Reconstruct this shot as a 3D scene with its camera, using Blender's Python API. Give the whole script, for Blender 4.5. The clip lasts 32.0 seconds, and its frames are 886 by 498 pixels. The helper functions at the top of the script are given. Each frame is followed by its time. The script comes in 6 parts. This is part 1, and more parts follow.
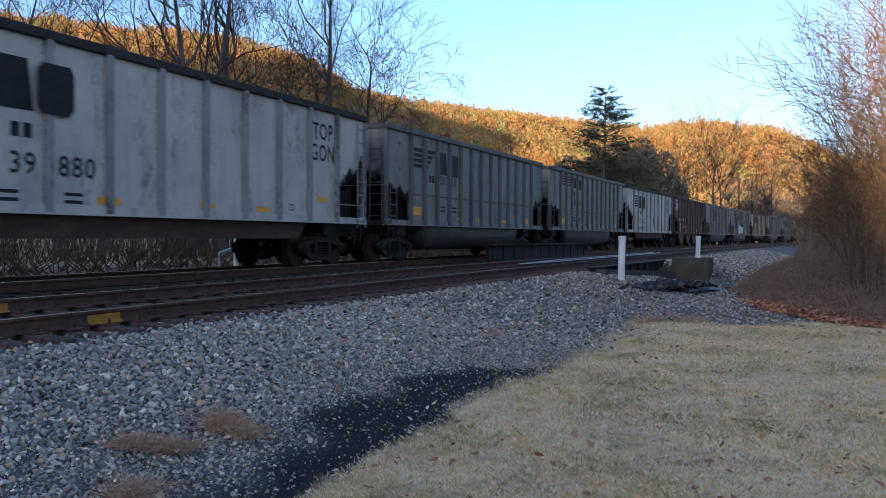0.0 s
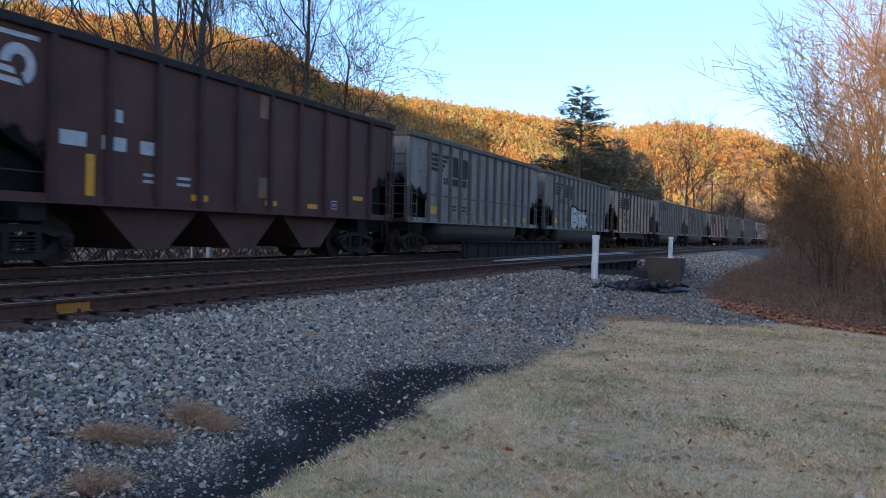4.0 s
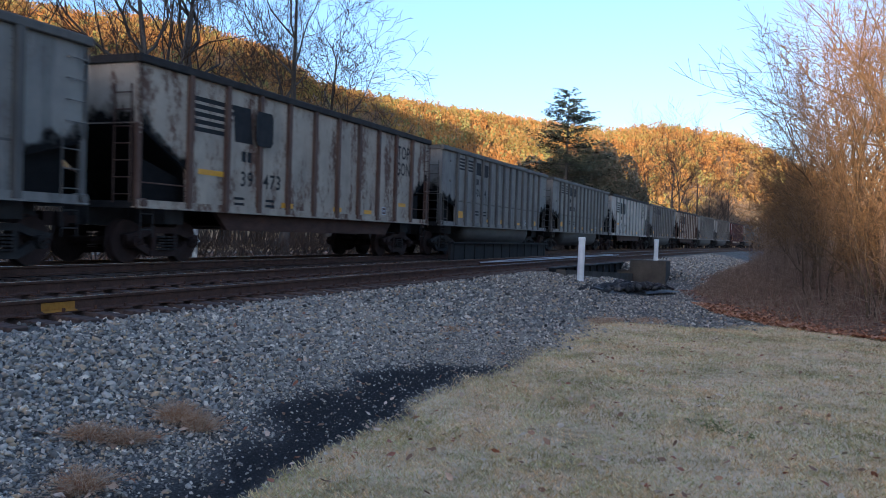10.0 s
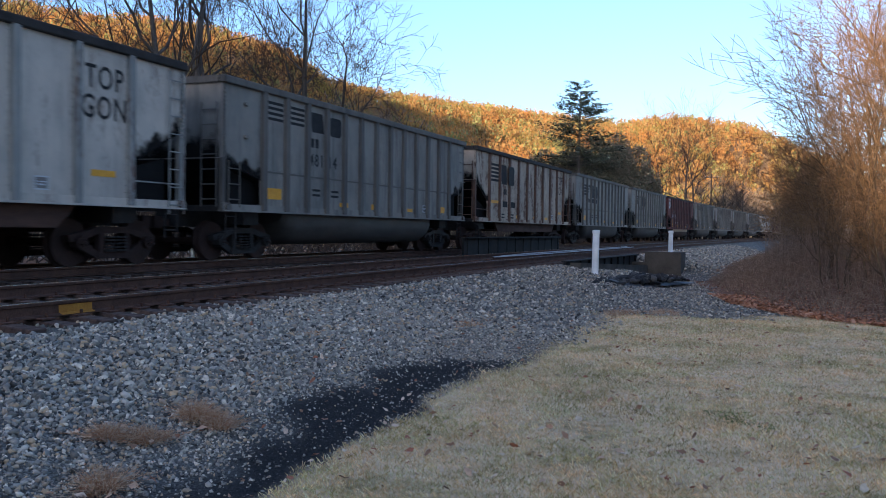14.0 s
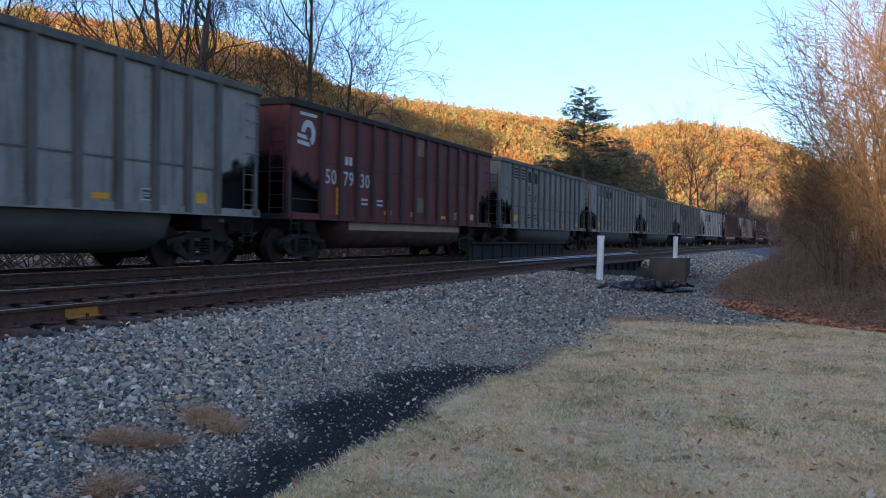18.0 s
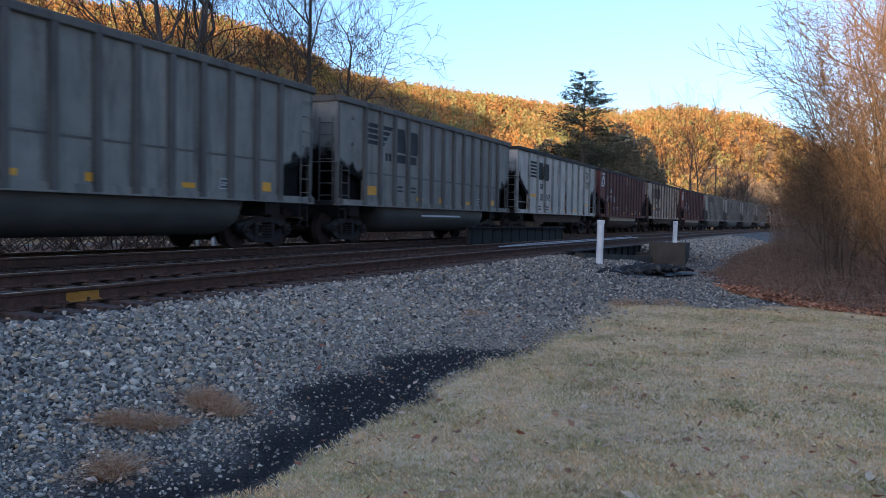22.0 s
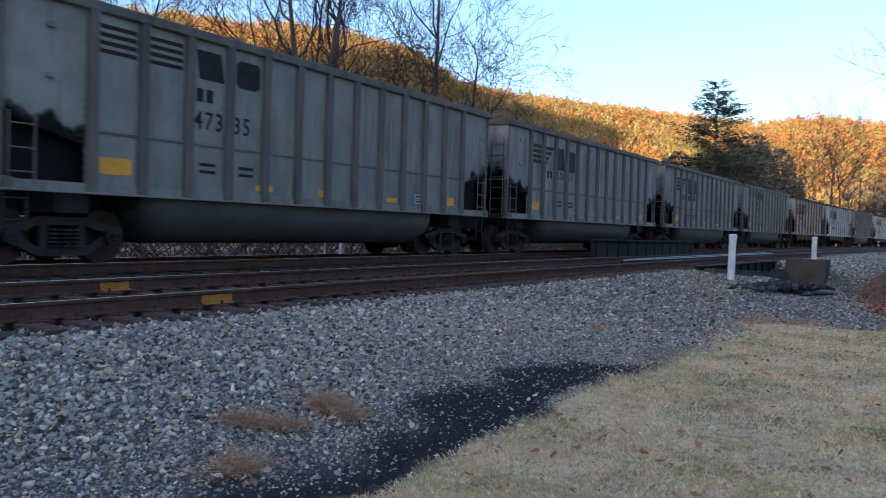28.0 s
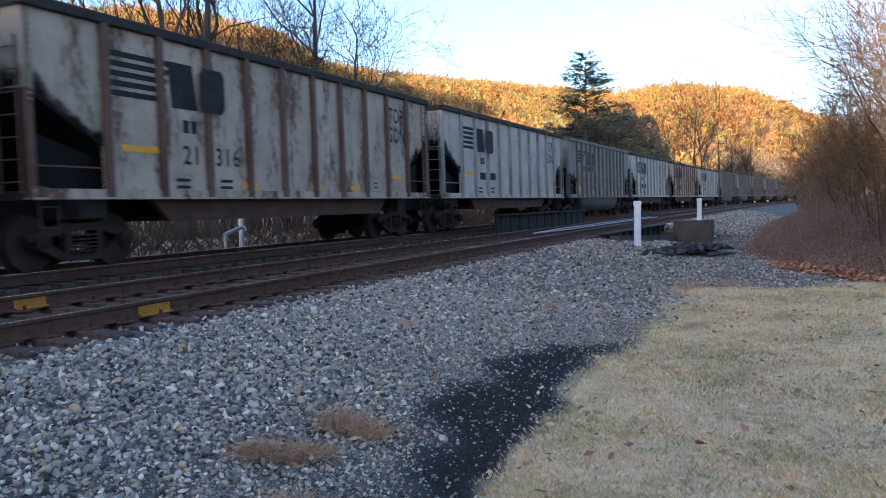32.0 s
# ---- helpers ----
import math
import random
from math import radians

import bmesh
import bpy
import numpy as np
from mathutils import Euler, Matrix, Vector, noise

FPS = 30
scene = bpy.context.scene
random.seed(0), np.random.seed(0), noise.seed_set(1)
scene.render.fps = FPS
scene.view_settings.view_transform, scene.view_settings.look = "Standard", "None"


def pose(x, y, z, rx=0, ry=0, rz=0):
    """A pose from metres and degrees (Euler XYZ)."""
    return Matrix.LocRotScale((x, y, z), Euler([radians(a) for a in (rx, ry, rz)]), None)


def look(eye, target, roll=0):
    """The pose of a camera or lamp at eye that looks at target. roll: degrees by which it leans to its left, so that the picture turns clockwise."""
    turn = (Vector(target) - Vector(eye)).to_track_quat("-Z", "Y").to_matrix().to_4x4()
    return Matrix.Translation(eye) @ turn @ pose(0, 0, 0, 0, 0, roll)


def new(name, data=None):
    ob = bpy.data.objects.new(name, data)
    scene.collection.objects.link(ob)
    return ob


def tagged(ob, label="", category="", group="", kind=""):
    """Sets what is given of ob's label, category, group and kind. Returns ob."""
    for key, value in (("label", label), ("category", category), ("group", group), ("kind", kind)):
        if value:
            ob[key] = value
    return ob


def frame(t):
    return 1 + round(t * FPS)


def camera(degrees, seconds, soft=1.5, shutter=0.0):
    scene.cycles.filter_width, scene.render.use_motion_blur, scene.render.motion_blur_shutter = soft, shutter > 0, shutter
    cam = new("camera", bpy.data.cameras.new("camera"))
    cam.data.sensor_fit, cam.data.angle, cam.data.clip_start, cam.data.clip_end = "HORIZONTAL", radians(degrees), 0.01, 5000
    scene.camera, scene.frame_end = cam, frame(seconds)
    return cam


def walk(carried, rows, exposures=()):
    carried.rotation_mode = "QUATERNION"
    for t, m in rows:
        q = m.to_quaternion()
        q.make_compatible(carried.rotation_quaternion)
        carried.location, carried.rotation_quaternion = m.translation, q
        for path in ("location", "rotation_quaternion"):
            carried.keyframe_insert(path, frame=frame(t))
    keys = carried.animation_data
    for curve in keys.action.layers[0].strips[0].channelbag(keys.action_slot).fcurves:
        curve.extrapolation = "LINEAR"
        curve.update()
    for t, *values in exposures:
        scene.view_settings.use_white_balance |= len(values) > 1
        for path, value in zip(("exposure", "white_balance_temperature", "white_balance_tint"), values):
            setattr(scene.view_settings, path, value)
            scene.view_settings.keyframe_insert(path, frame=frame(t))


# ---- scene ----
# ---------------------------------------------------------------- camera
cam = camera(55.56, 32.0, soft=0.9, shutter=0.2)
# seconds, place in metres, turn in degrees (tilt, lean, yaw)
PATH = [
    (0, 0.018, 0.013, 1.617, 89.33, -0.41, -0.09),
    (0.5, 0.015, 0.021, 1.615, 89.05, -0.58, 0.26),
    (1, 0.016, 0.023, 1.608, 88.92, -0.73, 0.01),
    (1.5, 0.020, 0.014, 1.609, 88.91, -0.91, -0.63),
    (2, 0.020, -0.001, 1.613, 89.20, -1.07, -1.16),
    (2.5, 0.029, -0.005, 1.613, 89.49, -1.13, -1.90),
    (3, 0.030, -0.009, 1.613, 89.53, -1.33, -2.00),
    (3.5, 0.026, -0.004, 1.609, 89.36, -1.44, -1.85),
    (5.5, 0.009, 0.009, 1.605, 88.64, -1.78, -1.89),
    (6, 0.014, 0.002, 1.609, 88.72, -1.50, -1.90),
    (6.5, 0.016, 0.005, 1.605, 88.98, -1.46, -1.89),
    (7, 0.010, -0.009, 1.603, 89.40, -1.76, -2.04),
    (7.5, 0.010, -0.010, 1.606, 89.40, -1.78, -2.43),
    (8, 0.014, -0.006, 1.609, 89.47, -1.75, -2.74),
    (8.5, 0.011, -0.004, 1.608, 89.42, -1.73, -2.66),
    (9, 0.014, -0.002, 1.614, 89.32, -1.64, -2.54),
    (9.5, 0.008, -0.001, 1.606, 89.33, -1.80, -2.50),
    (10, 0.007, -0.010, 1.610, 89.20, -1.89, -2.73),
    (10.5, 0.005, 0.001, 1.605, 89.00, -1.94, -2.91),
    (11, 0.011, 0.007, 1.605, 88.94, -1.97, -3.07),
    (11.5, 0.008, 0.001, 1.607, 89.00, -1.97, -3.12),
    (12, 0.006, 0.000, 1.603, 89.13, -2.04, -3.13),
    (12.5, 0.007, 0.004, 1.601, 89.18, -1.87, -3.03),
    (13, 0.009, 0.005, 1.607, 89.31, -1.33, -2.61),
    (13.5, -0.002, 0.001, 1.605, 89.14, -0.87, -1.96),
    (14, -0.003, 0.006, 1.607, 88.86, -0.90, -1.83),
    (14.5, -0.010, 0.003, 1.605, 88.45, -1.02, -1.87),
    (16.5, -0.009, 0.009, 1.592, 88.72, -1.74, -2.03),
    (17, -0.008, 0.012, 1.595, 88.92, -1.64, -2.31),
    (17.5, -0.009, -0.004, 1.602, 89.06, -1.32, -2.03),
    (18, -0.015, -0.010, 1.603, 89.23, -1.03, -1.54),
    (18.5, -0.016, -0.025, 1.603, 89.26, -0.97, -1.47),
    (19, -0.015, -0.025, 1.601, 88.96, -1.23, -1.65),
    (19.5, 0.004, -0.016, 1.597, 88.48, -1.42, -1.98),
    (20, 0.006, -0.004, 1.594, 88.16, -1.50, -1.76),
    (20.5, -0.009, 0.001, 1.591, 88.28, -1.45, -1.06),
    (21, -0.030, -0.001, 1.596, 89.07, -1.42, -0.76),
    (21.5, -0.033, -0.004, 1.592, 88.83, -1.42, -0.84),
    (22, -0.030, -0.011, 1.592, 88.18, -1.05, -1.58),
    (22.5, -0.017, 0.004, 1.588, 87.96, -0.84, -2.57),
    (23, -0.017, 0.003, 1.577, 87.43, -0.96, -2.94),
    (23.5, -0.009, -0.006, 1.572, 86.52, -0.83, -2.96),
    (24, -0.001, 0.003, 1.568, 85.83, -0.57, -2.73),
    (24.5, -0.003, 0.002, 1.575, 86.28, -0.38, -2.42),
    (26.5, -0.049, -0.002, 1.588, 86.55, 0.13, -0.53),
    (27, -0.057, 0.018, 1.584, 87.92, -0.21, 0.33),
    (27.5, -0.035, 0.047, 1.580, 89.64, -1.66, 1.68),
    (28, -0.022, 0.052, 1.574, 88.77, -1.85, 6.81),
    (28.5, -0.004, 0.061, 1.574, 86.83, -1.36, 9.98),
    (29, 0.022, 0.124, 1.567, 85.87, -0.87, 9.75),
    (29.5, -0.014, 0.193, 1.558, 86.41, -0.57, 6.62),
    (30, -0.296, 0.209, 1.598, 87.37, 0.67, 2.02),
    (30.5, -0.534, 0.326, 1.620, 87.04, 1.44, -0.91),
    (31, -0.762, 0.474, 1.621, 88.12, 2.64, 0.65),
    (31.5, -0.923, 0.607, 1.636, 87.70, 2.41, 0.13),
    (32, -1.095, 0.683, 1.636, 87.39, 1.68, -1.76),
]
# the film camera opens up towards the end
STOPS = [(0, 0.0), (22.5, 0.0), (23.0, 0.05), (23.5, 0.35), (24.5, 0.7), (26.5, 0.8), (27.5, 0.25), (28.0, 0.2), (28.6, 1.0), (29.2, 1.5), (30.0, 1.1), (31.0, 0.6), (32.0, 0.48)]
EXPOSURES = [(t, e + 1.50, 6200 + (150 if t > 25 else 0), 18 + (4 if 23.2 < t < 27 else 0)) for t, e in STOPS]
walk(cam, [(t, pose(x, y, z, rx, ry, rz)) for t, x, y, z, rx, ry, rz in PATH], EXPOSURES)

# ---------------------------------------------------------------- the track's line
# An arc that bends gently to the right; s runs along it from the viewer's foot point, u is the distance to its left.
HEAD, BEND, GRADE = 0.4079, 0.0007, 0.004
RAIL_NEAR, RAIL_FAR = 0.735, 0.797      # rail heads over the lawn
C_NEAR, C_FAR = 8.70, 13.17             # middle lines of the two tracks
GAUGE = 1.505


def along(s, u, z=0.0):
    th = HEAD + BEND * s
    x = (math.cos(HEAD) - math.cos(th)) / BEND - u * math.cos(th)
    y = (math.sin(th) - math.sin(HEAD)) / BEND + u * math.sin(th)
    return Vector((x, y, z))


def rise(s):
    """The line climbs away from the viewer."""
    return GRADE * max(-250.0, min(450.0, s))


def on_track(s, u, z):
    """A pose on the line, its x axis along the line, its y axis to the left."""
    p = along(s, u, z + rise(s))
    return pose(p.x, p.y, p.z, 0, -math.degrees(GRADE), 90 - math.degrees(HEAD + BEND * s))


def track_su(x, y):
    """The inverse of along(), for numbers or arrays."""
    r = 1.0 / BEND
    cx, cy = r * math.cos(HEAD), -r * math.sin(HEAD)
    dx, dy = cx - x, y - cy
    th = np.arctan2(dy, dx)
    return (th - HEAD) / BEND, np.hypot(dx, dy) - r


# ---------------------------------------------------------------- sky, sun
SUN_EL, SUN_AZ = 10.0, 30.0             # the light travels towards +y and, by SUN_AZ, to +x
world = bpy.data.worlds.new("sky")
scene.world = world
world.use_nodes = True
wt = world.node_tree
sky = wt.nodes.new("ShaderNodeTexSky")
sky.sky_type = "NISHITA"
sky.sun_disc = False
sky.sun_elevation = radians(SUN_EL)
sky.sun_rotation = radians(180 + SUN_AZ)
sky.altitude = 300
sky.air_density = 1.0
sky.dust_density = 2.2
sky.ozone_density = 3.0
bg = wt.nodes["Background"]
bg.inputs["Strength"].default_value = 0.15
wt.links.new(sky.outputs[0], bg.inputs[0])
sun = new("sun", bpy.data.lights.new("sun", "SUN"))
sun.data.energy = 4.8
sun.data.angle = radians(0.6)
sun.data.color = (1.0, 0.77, 0.48)
_a, _e = radians(SUN_AZ), radians(SUN_EL)
_dir = Vector((math.sin(_a) * math.cos(_e), math.cos(_a) * math.cos(_e), -math.sin(_e)))
sun.matrix_world = look((-150, -150, 160), Vector((-150, -150, 160)) + _dir)

# ---------------------------------------------------------------- materials
def ramp(nt, fac, stops, steps=False):
    n = nt.nodes.new("ShaderNodeValToRGB")
    n.color_ramp.interpolation = "CONSTANT" if steps else "LINEAR"
    el = n.color_ramp.elements
    while len(el) < len(stops):
        el.new(0.5)
    for e, (p, c) in zip(el, stops):
        e.position, e.color = p, (*c, 1)
    nt.links.new(fac, n.inputs[0])
    return n.outputs[0]


def noise_tex(nt, scale, detail=4, rough=0.55, coord="Object", stretch=None):
    tc = nt.nodes.new("ShaderNodeTexCoord")
    n = nt.nodes.new("ShaderNodeTexNoise")
    n.inputs["Scale"].default_value, n.inputs["Detail"].default_value, n.inputs["Roughness"].default_value = scale, detail, rough
    src = tc.outputs[coord]
    if stretch:
        m = nt.nodes.new("ShaderNodeMapping")
        m.inputs["Scale"].default_value = stretch
        nt.links.new(src, m.inputs[0])
        src = m.outputs[0]
    nt.links.new(src, n.inputs["Vector"])
    return n.outputs["Fac"]


def mix(nt, fac, a, b, mode="MIX"):
    n = nt.nodes.new("ShaderNodeMix")
    n.data_type, n.blend_type = "RGBA", mode
    for i, v in ((0, fac), (6, a), (7, b)):
        if isinstance(v, (int, float)):
            n.inputs[i].default_value = v
        elif isinstance(v, tuple):
            n.inputs[i].default_value = (*v, 1)
        else:
            nt.links.new(v, n.inputs[i])
    return n.outputs[2]


def math_node(nt, op, a, b=0.0, clamp=False):
    n = nt.nodes.new("ShaderNodeMath")
    n.operation, n.use_clamp = op, clamp
    for i, v in ((0, a), (1, b)):
        if isinstance(v, (int, float)):
            n.inputs[i].default_value = v
        else:
            nt.links.new(v, n.inputs[i])
    return n.outputs[0]


def material(name, rough=0.8, metal=0.0):
    m = bpy.data.materials.new(name)
    m.use_nodes = True
    b = m.node_tree.nodes["Principled BSDF"]
    b.inputs["Roughness"].default_value, b.inputs["Metallic"].default_value = rough, metal
    return m, m.node_tree, b


def bump(nt, b, height, strength=0.3, dist=0.02):
    n = nt.nodes.new("ShaderNodeBump")
    n.inputs["Strength"].default_value, n.inputs["Distance"].default_value = strength, dist
    nt.links.new(height, n.inputs["Height"])
    nt.links.new(n.outputs[0], b.inputs["Normal"])


def plain(name, dark, light, scale=6.0, rough=0.8, metal=0.0, relief=0.2, stretch=None, fine=40.0):
    """A surface of two close tones with coarse stains, fine grain and relief."""
    m, nt, b = material(name, rough, metal)
    if rough > 0.65:
        b.inputs["Specular IOR Level"].default_value = 0.2
    coarse, grain = noise_tex(nt, scale, 5, 0.6, stretch=stretch), noise_tex(nt, fine, 3, stretch=stretch)
    f = math_node(nt, "ADD", math_node(nt, "MULTIPLY", coarse, 0.65), math_node(nt, "MULTIPLY", grain, 0.35))
    nt.links.new(ramp(nt, f, [(0.32, dark), (0.68, light)]), b.inputs["Base Color"])
    bump(nt, b, f, relief, 0.01)
    return m


def island(name, tones, rough=0.9, relief=0.0, source="island"):
    """A material whose tone differs from piece to piece."""
    m, nt, b = material(name, rough)
    if source == "island":
        g = nt.nodes.new("ShaderNodeNewGeometry")
        rnd = g.outputs["Random Per Island"]
    else:
        g = nt.nodes.new("ShaderNodeObjectInfo")
        rnd = g.outputs["Random"]
    col = ramp(nt, rnd, [(i / len(tones), t) for i, t in enumerate(tones)], True)
    grain = noise_tex(nt, 30.0, 4)
    col = mix(nt, 0.5, col, ramp(nt, grain, [(0.3, (0.45, 0.45, 0.45)), (0.7, (1.0, 1.0, 1.0))]), "MULTIPLY")
    nt.links.new(col, b.inputs["Base Color"])
    if relief:
        bump(nt, b, grain, relief, 0.01)
    return m


def car_paint(name, paint, rust=(0.10, 0.045, 0.03), soot=(0.03, 0.03, 0.032), wear=0.5, rusty=0.3):
    """Weathered paint of a freight car: vertical streaks of soot and rust, darker towards no edge in particular."""
    m, nt, b = material(name, 0.7)
    b.inputs["Specular IOR Level"].default_value = 0.22
    info = nt.nodes.new("ShaderNodeObjectInfo")
    tc = nt.nodes.new("ShaderNodeTexCoord")
    geo = nt.nodes.new("ShaderNodeNewGeometry")
    shift = nt.nodes.new("ShaderNodeVectorMath")
    shift.operation = "ADD"
    comb = nt.nodes.new("ShaderNodeCombineXYZ")
    nt.links.new(math_node(nt, "MULTIPLY", info.outputs["Random"], 57.0), comb.inputs[0])
    nt.links.new(tc.outputs["Object"], shift.inputs[0])
    nt.links.new(comb.outputs[0], shift.inputs[1])

    def streak(scale, stretch, detail=5):
        mp = nt.nodes.new("ShaderNodeMapping")
        mp.inputs["Scale"].default_value = stretch
        n = nt.nodes.new("ShaderNodeTexNoise")
        n.inputs["Scale"].default_value, n.inputs["Detail"].default_value, n.inputs["Roughness"].default_value = scale, detail, 0.65
        nt.links.new(shift.outputs[0], mp.inputs[0])
        nt.links.new(mp.outputs[0], n.inputs["Vector"])
        return n.outputs["Fac"]

    patches, runs, fine = streak(0.9, (1, 1, 1)), streak(2.2, (1.6, 1, 0.18)), streak(14.0, (1, 1, 0.5))
    col = mix(nt, 1.0, paint, ramp(nt, patches, [(0.3, (0.70, 0.71, 0.73)), (0.7, (1.08, 1.07, 1.06))]), "MULTIPLY")
    k = math_node(nt, "MULTIPLY", math_node(nt, "SUBTRACT", runs, 0.5, True), 3.2 * wear, True)
    col = mix(nt, k, col, soot)
    r = math_node(nt, "MULTIPLY", math_node(nt, "SUBTRACT", math_node(nt, "MULTIPLY", streak(1.3, (1.3, 1, 0.35)), math_node(nt, "ADD", fine, 0.55)), 0.62 - 0.12 * rusty, True), 9.0 * rusty, True)
    col = mix(nt, r, col, rust)
    nt.links.new(col, b.inputs["Base Color"])
    bump(nt, b, fine, 0.12, 0.01)
    return m


M = {
    "grey": car_paint("grey_car_paint", (0.262, 0.236, 0.203), wear=0.8, rusty=0.22),
    "palegrey": car_paint("pale_grey_car_paint", (0.30, 0.272, 0.238), wear=0.7, rusty=0.28),
    "greengrey": car_paint("green_grey_car_paint", (0.258, 0.238, 0.200), wear=0.65, rusty=0.25),
    "dark": car_paint("dark_grey_car_paint", (0.19, 0.172, 0.15), wear=0.6, rusty=0.15),
    "white": car_paint("white_car_paint", (0.55, 0.475, 0.40), wear=0.27, rusty=0.36),
    "cream": car_paint("rusted_cream_car_paint", (0.46, 0.365, 0.275), rust=(0.13, 0.065, 0.042), wear=0.36, rusty=0.8),
    "red": car_paint("oxide_red_car_paint", (0.165, 0.042, 0.035), rust=(0.06, 0.03, 0.03), wear=0.85, rusty=0.3),
    "brown": car_paint("dark_brown_car_paint", (0.115, 0.052, 0.042), rust=(0.05, 0.03, 0.028), wear=0.5, rusty=0.3),
    # ribs and posts: darker base tones than the side sheets, with streaks and rust
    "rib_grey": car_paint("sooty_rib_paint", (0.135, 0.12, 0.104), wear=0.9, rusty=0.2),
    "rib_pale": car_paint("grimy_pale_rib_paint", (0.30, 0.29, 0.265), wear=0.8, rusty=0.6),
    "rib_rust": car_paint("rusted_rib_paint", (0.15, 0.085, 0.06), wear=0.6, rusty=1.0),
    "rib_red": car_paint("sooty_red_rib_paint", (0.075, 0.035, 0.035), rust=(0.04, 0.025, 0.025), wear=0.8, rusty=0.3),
    "under": plain("sooty_steel", (0.018, 0.0155, 0.0145), (0.050, 0.043, 0.040), 3.0, 0.8),
    # shade of the end recess, put into the steel's colour as near black
    "recess_shade": plain("soot_black_steel", (0.005, 0.005, 0.005), (0.014, 0.012, 0.012), 3.0, 0.9),
    "rusty_under": plain("rusty_steel", (0.022, 0.014, 0.012), (0.062, 0.034, 0.028), 3.0, 0.88),
    "tub": plain("sooty_grey_tub", (0.030, 0.024, 0.021), (0.082, 0.070, 0.060), 0.8, 0.6, stretch=(1, 1, 3)),
    "stripe": plain("dirty_cream_band", (0.30, 0.20, 0.13), (0.50, 0.37, 0.26), 1.0, 0.7),
    "coal": plain("coal", (0.006, 0.006, 0.007), (0.028, 0.028, 0.03), 8.0, 0.55, relief=0.9),
    "yellow": plain("yellow_reflector", (0.58, 0.23, 0.010), (0.88, 0.40, 0.020), 5.0, 0.5),
    "railpaint": plain("worn_yellow_rail_paint", (0.26, 0.105, 0.02), (0.46, 0.20, 0.03), 8.0, 0.7),
    "black": plain("black_paint", (0.010, 0.010, 0.011), (0.030, 0.029, 0.030), 4.0, 0.75),
    "letter": plain("faded_white_lettering", (0.35, 0.35, 0.36), (0.6, 0.6, 0.6), 6.0, 0.6),
    "faint": plain("faded_dark_lettering", (0.012, 0.013, 0.015), (0.045, 0.047, 0.05), 1.5, 0.7),
    "graffiti": plain("white_spray_paint", (0.42, 0.43, 0.45), (0.68, 0.69, 0.70), 3.0, 0.6),
    "railsteel": plain("polished_rail_head", (0.40, 0.40, 0.42), (0.66, 0.67, 0.70), 3.0, 0.24, 1.0, relief=0.03),
    "railrust": plain("rusty_rail_web", (0.045, 0.024, 0.018), (0.12, 0.058, 0.040), 5.0, 0.9, relief=0.4),
    "tie": plain("weathered_tie", (0.035, 0.025, 0.022), (0.14, 0.09, 0.072), 4.0, 0.95, relief=0.8, stretch=(0.3, 3, 3)),
    "concrete": plain("weathered_concrete", (0.0375, 0.0323, 0.027), (0.112, 0.0975, 0.0825), 1.2, 0.92, relief=0.5),
    "girder": plain("black_bridge_steel", (0.007, 0.007, 0.008), (0.024, 0.021, 0.02), 1.5, 0.8),
    "pvc": plain("white_plastic", (0.62, 0.63, 0.62), (0.82, 0.82, 0.81), 3.0, 0.45, relief=0.05),
    "bark": plain("grey_bark", (0.045, 0.038, 0.033), (0.13, 0.11, 0.095), 3.0, 0.95, relief=0.8, stretch=(1, 1, 0.25)),
    "twig": plain("brown_twigs", (0.045, 0.030, 0.023), (0.12, 0.08, 0.056), 0.6, 0.95),
    "needles": plain("dark_conifer_needles", (0.085, 0.10, 0.066), (0.19, 0.20, 0.13), 0.5, 0.9),
    "bank_bark": plain("grey_brown_limb_bark", (0.07, 0.047, 0.029), (0.17, 0.115, 0.072), 2.0, 0.95, relief=0.6, stretch=(1, 1, 0.3)),
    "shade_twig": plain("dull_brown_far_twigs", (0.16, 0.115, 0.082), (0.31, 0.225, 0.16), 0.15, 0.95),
    "wood_pole": plain("weathered_pole", (0.06, 0.045, 0.035), (0.14, 0.11, 0.09), 1.0, 0.95),
    "rust_sill": plain("rusty_brown_sill", (0.045, 0.025, 0.019), (0.11, 0.056, 0.041), 1.5, 0.85, stretch=(1, 1, 3)),
    "tan_patch": plain("faded_tan_patch", (0.17, 0.10, 0.065), (0.29, 0.19, 0.125), 4.0, 0.8),
    "brown_patch": plain("brown_primer_patch", (0.10, 0.065, 0.05), (0.18, 0.125, 0.10), 5.0, 0.8),
    # the sky's reflection on the guard rail heads, painted as matt pale grey
    "guard": plain("weathered_grey_guard_rail", (0.34, 0.34, 0.35), (0.56, 0.56, 0.57), 4.0, 0.5, relief=0.03),
    "steel": plain("bright_worn_steel", (0.5, 0.5, 0.5), (0.75, 0.75, 0.76), 4.0, 0.3, 0.9, relief=0.03),
}

def soot_film():
    """Coal soot whose cover thins out raggedly with the mesh's own "cover" value."""
    m, nt, b = material("coal_soot_film", 0.95)
    b.inputs["Specular IOR Level"].default_value = 0.1
    b.inputs["Base Color"].default_value = (0.012, 0.0105, 0.010, 1)
    at = nt.nodes.new("ShaderNodeAttribute")
    at.attribute_name = "cover"
    f = math_node(nt, "ADD", at.outputs["Fac"], math_node(nt, "MULTIPLY", math_node(nt, "SUBTRACT", noise_tex(nt, 3.5, 5, 0.65), 0.5), 1.7))
    nt.links.new(ramp(nt, f, [(0.38, (0.0, 0.0, 0.0)), (0.80, (0.95, 0.95, 0.95))]), b.inputs["Alpha"])
    return m


M["soot"] = soot_film()

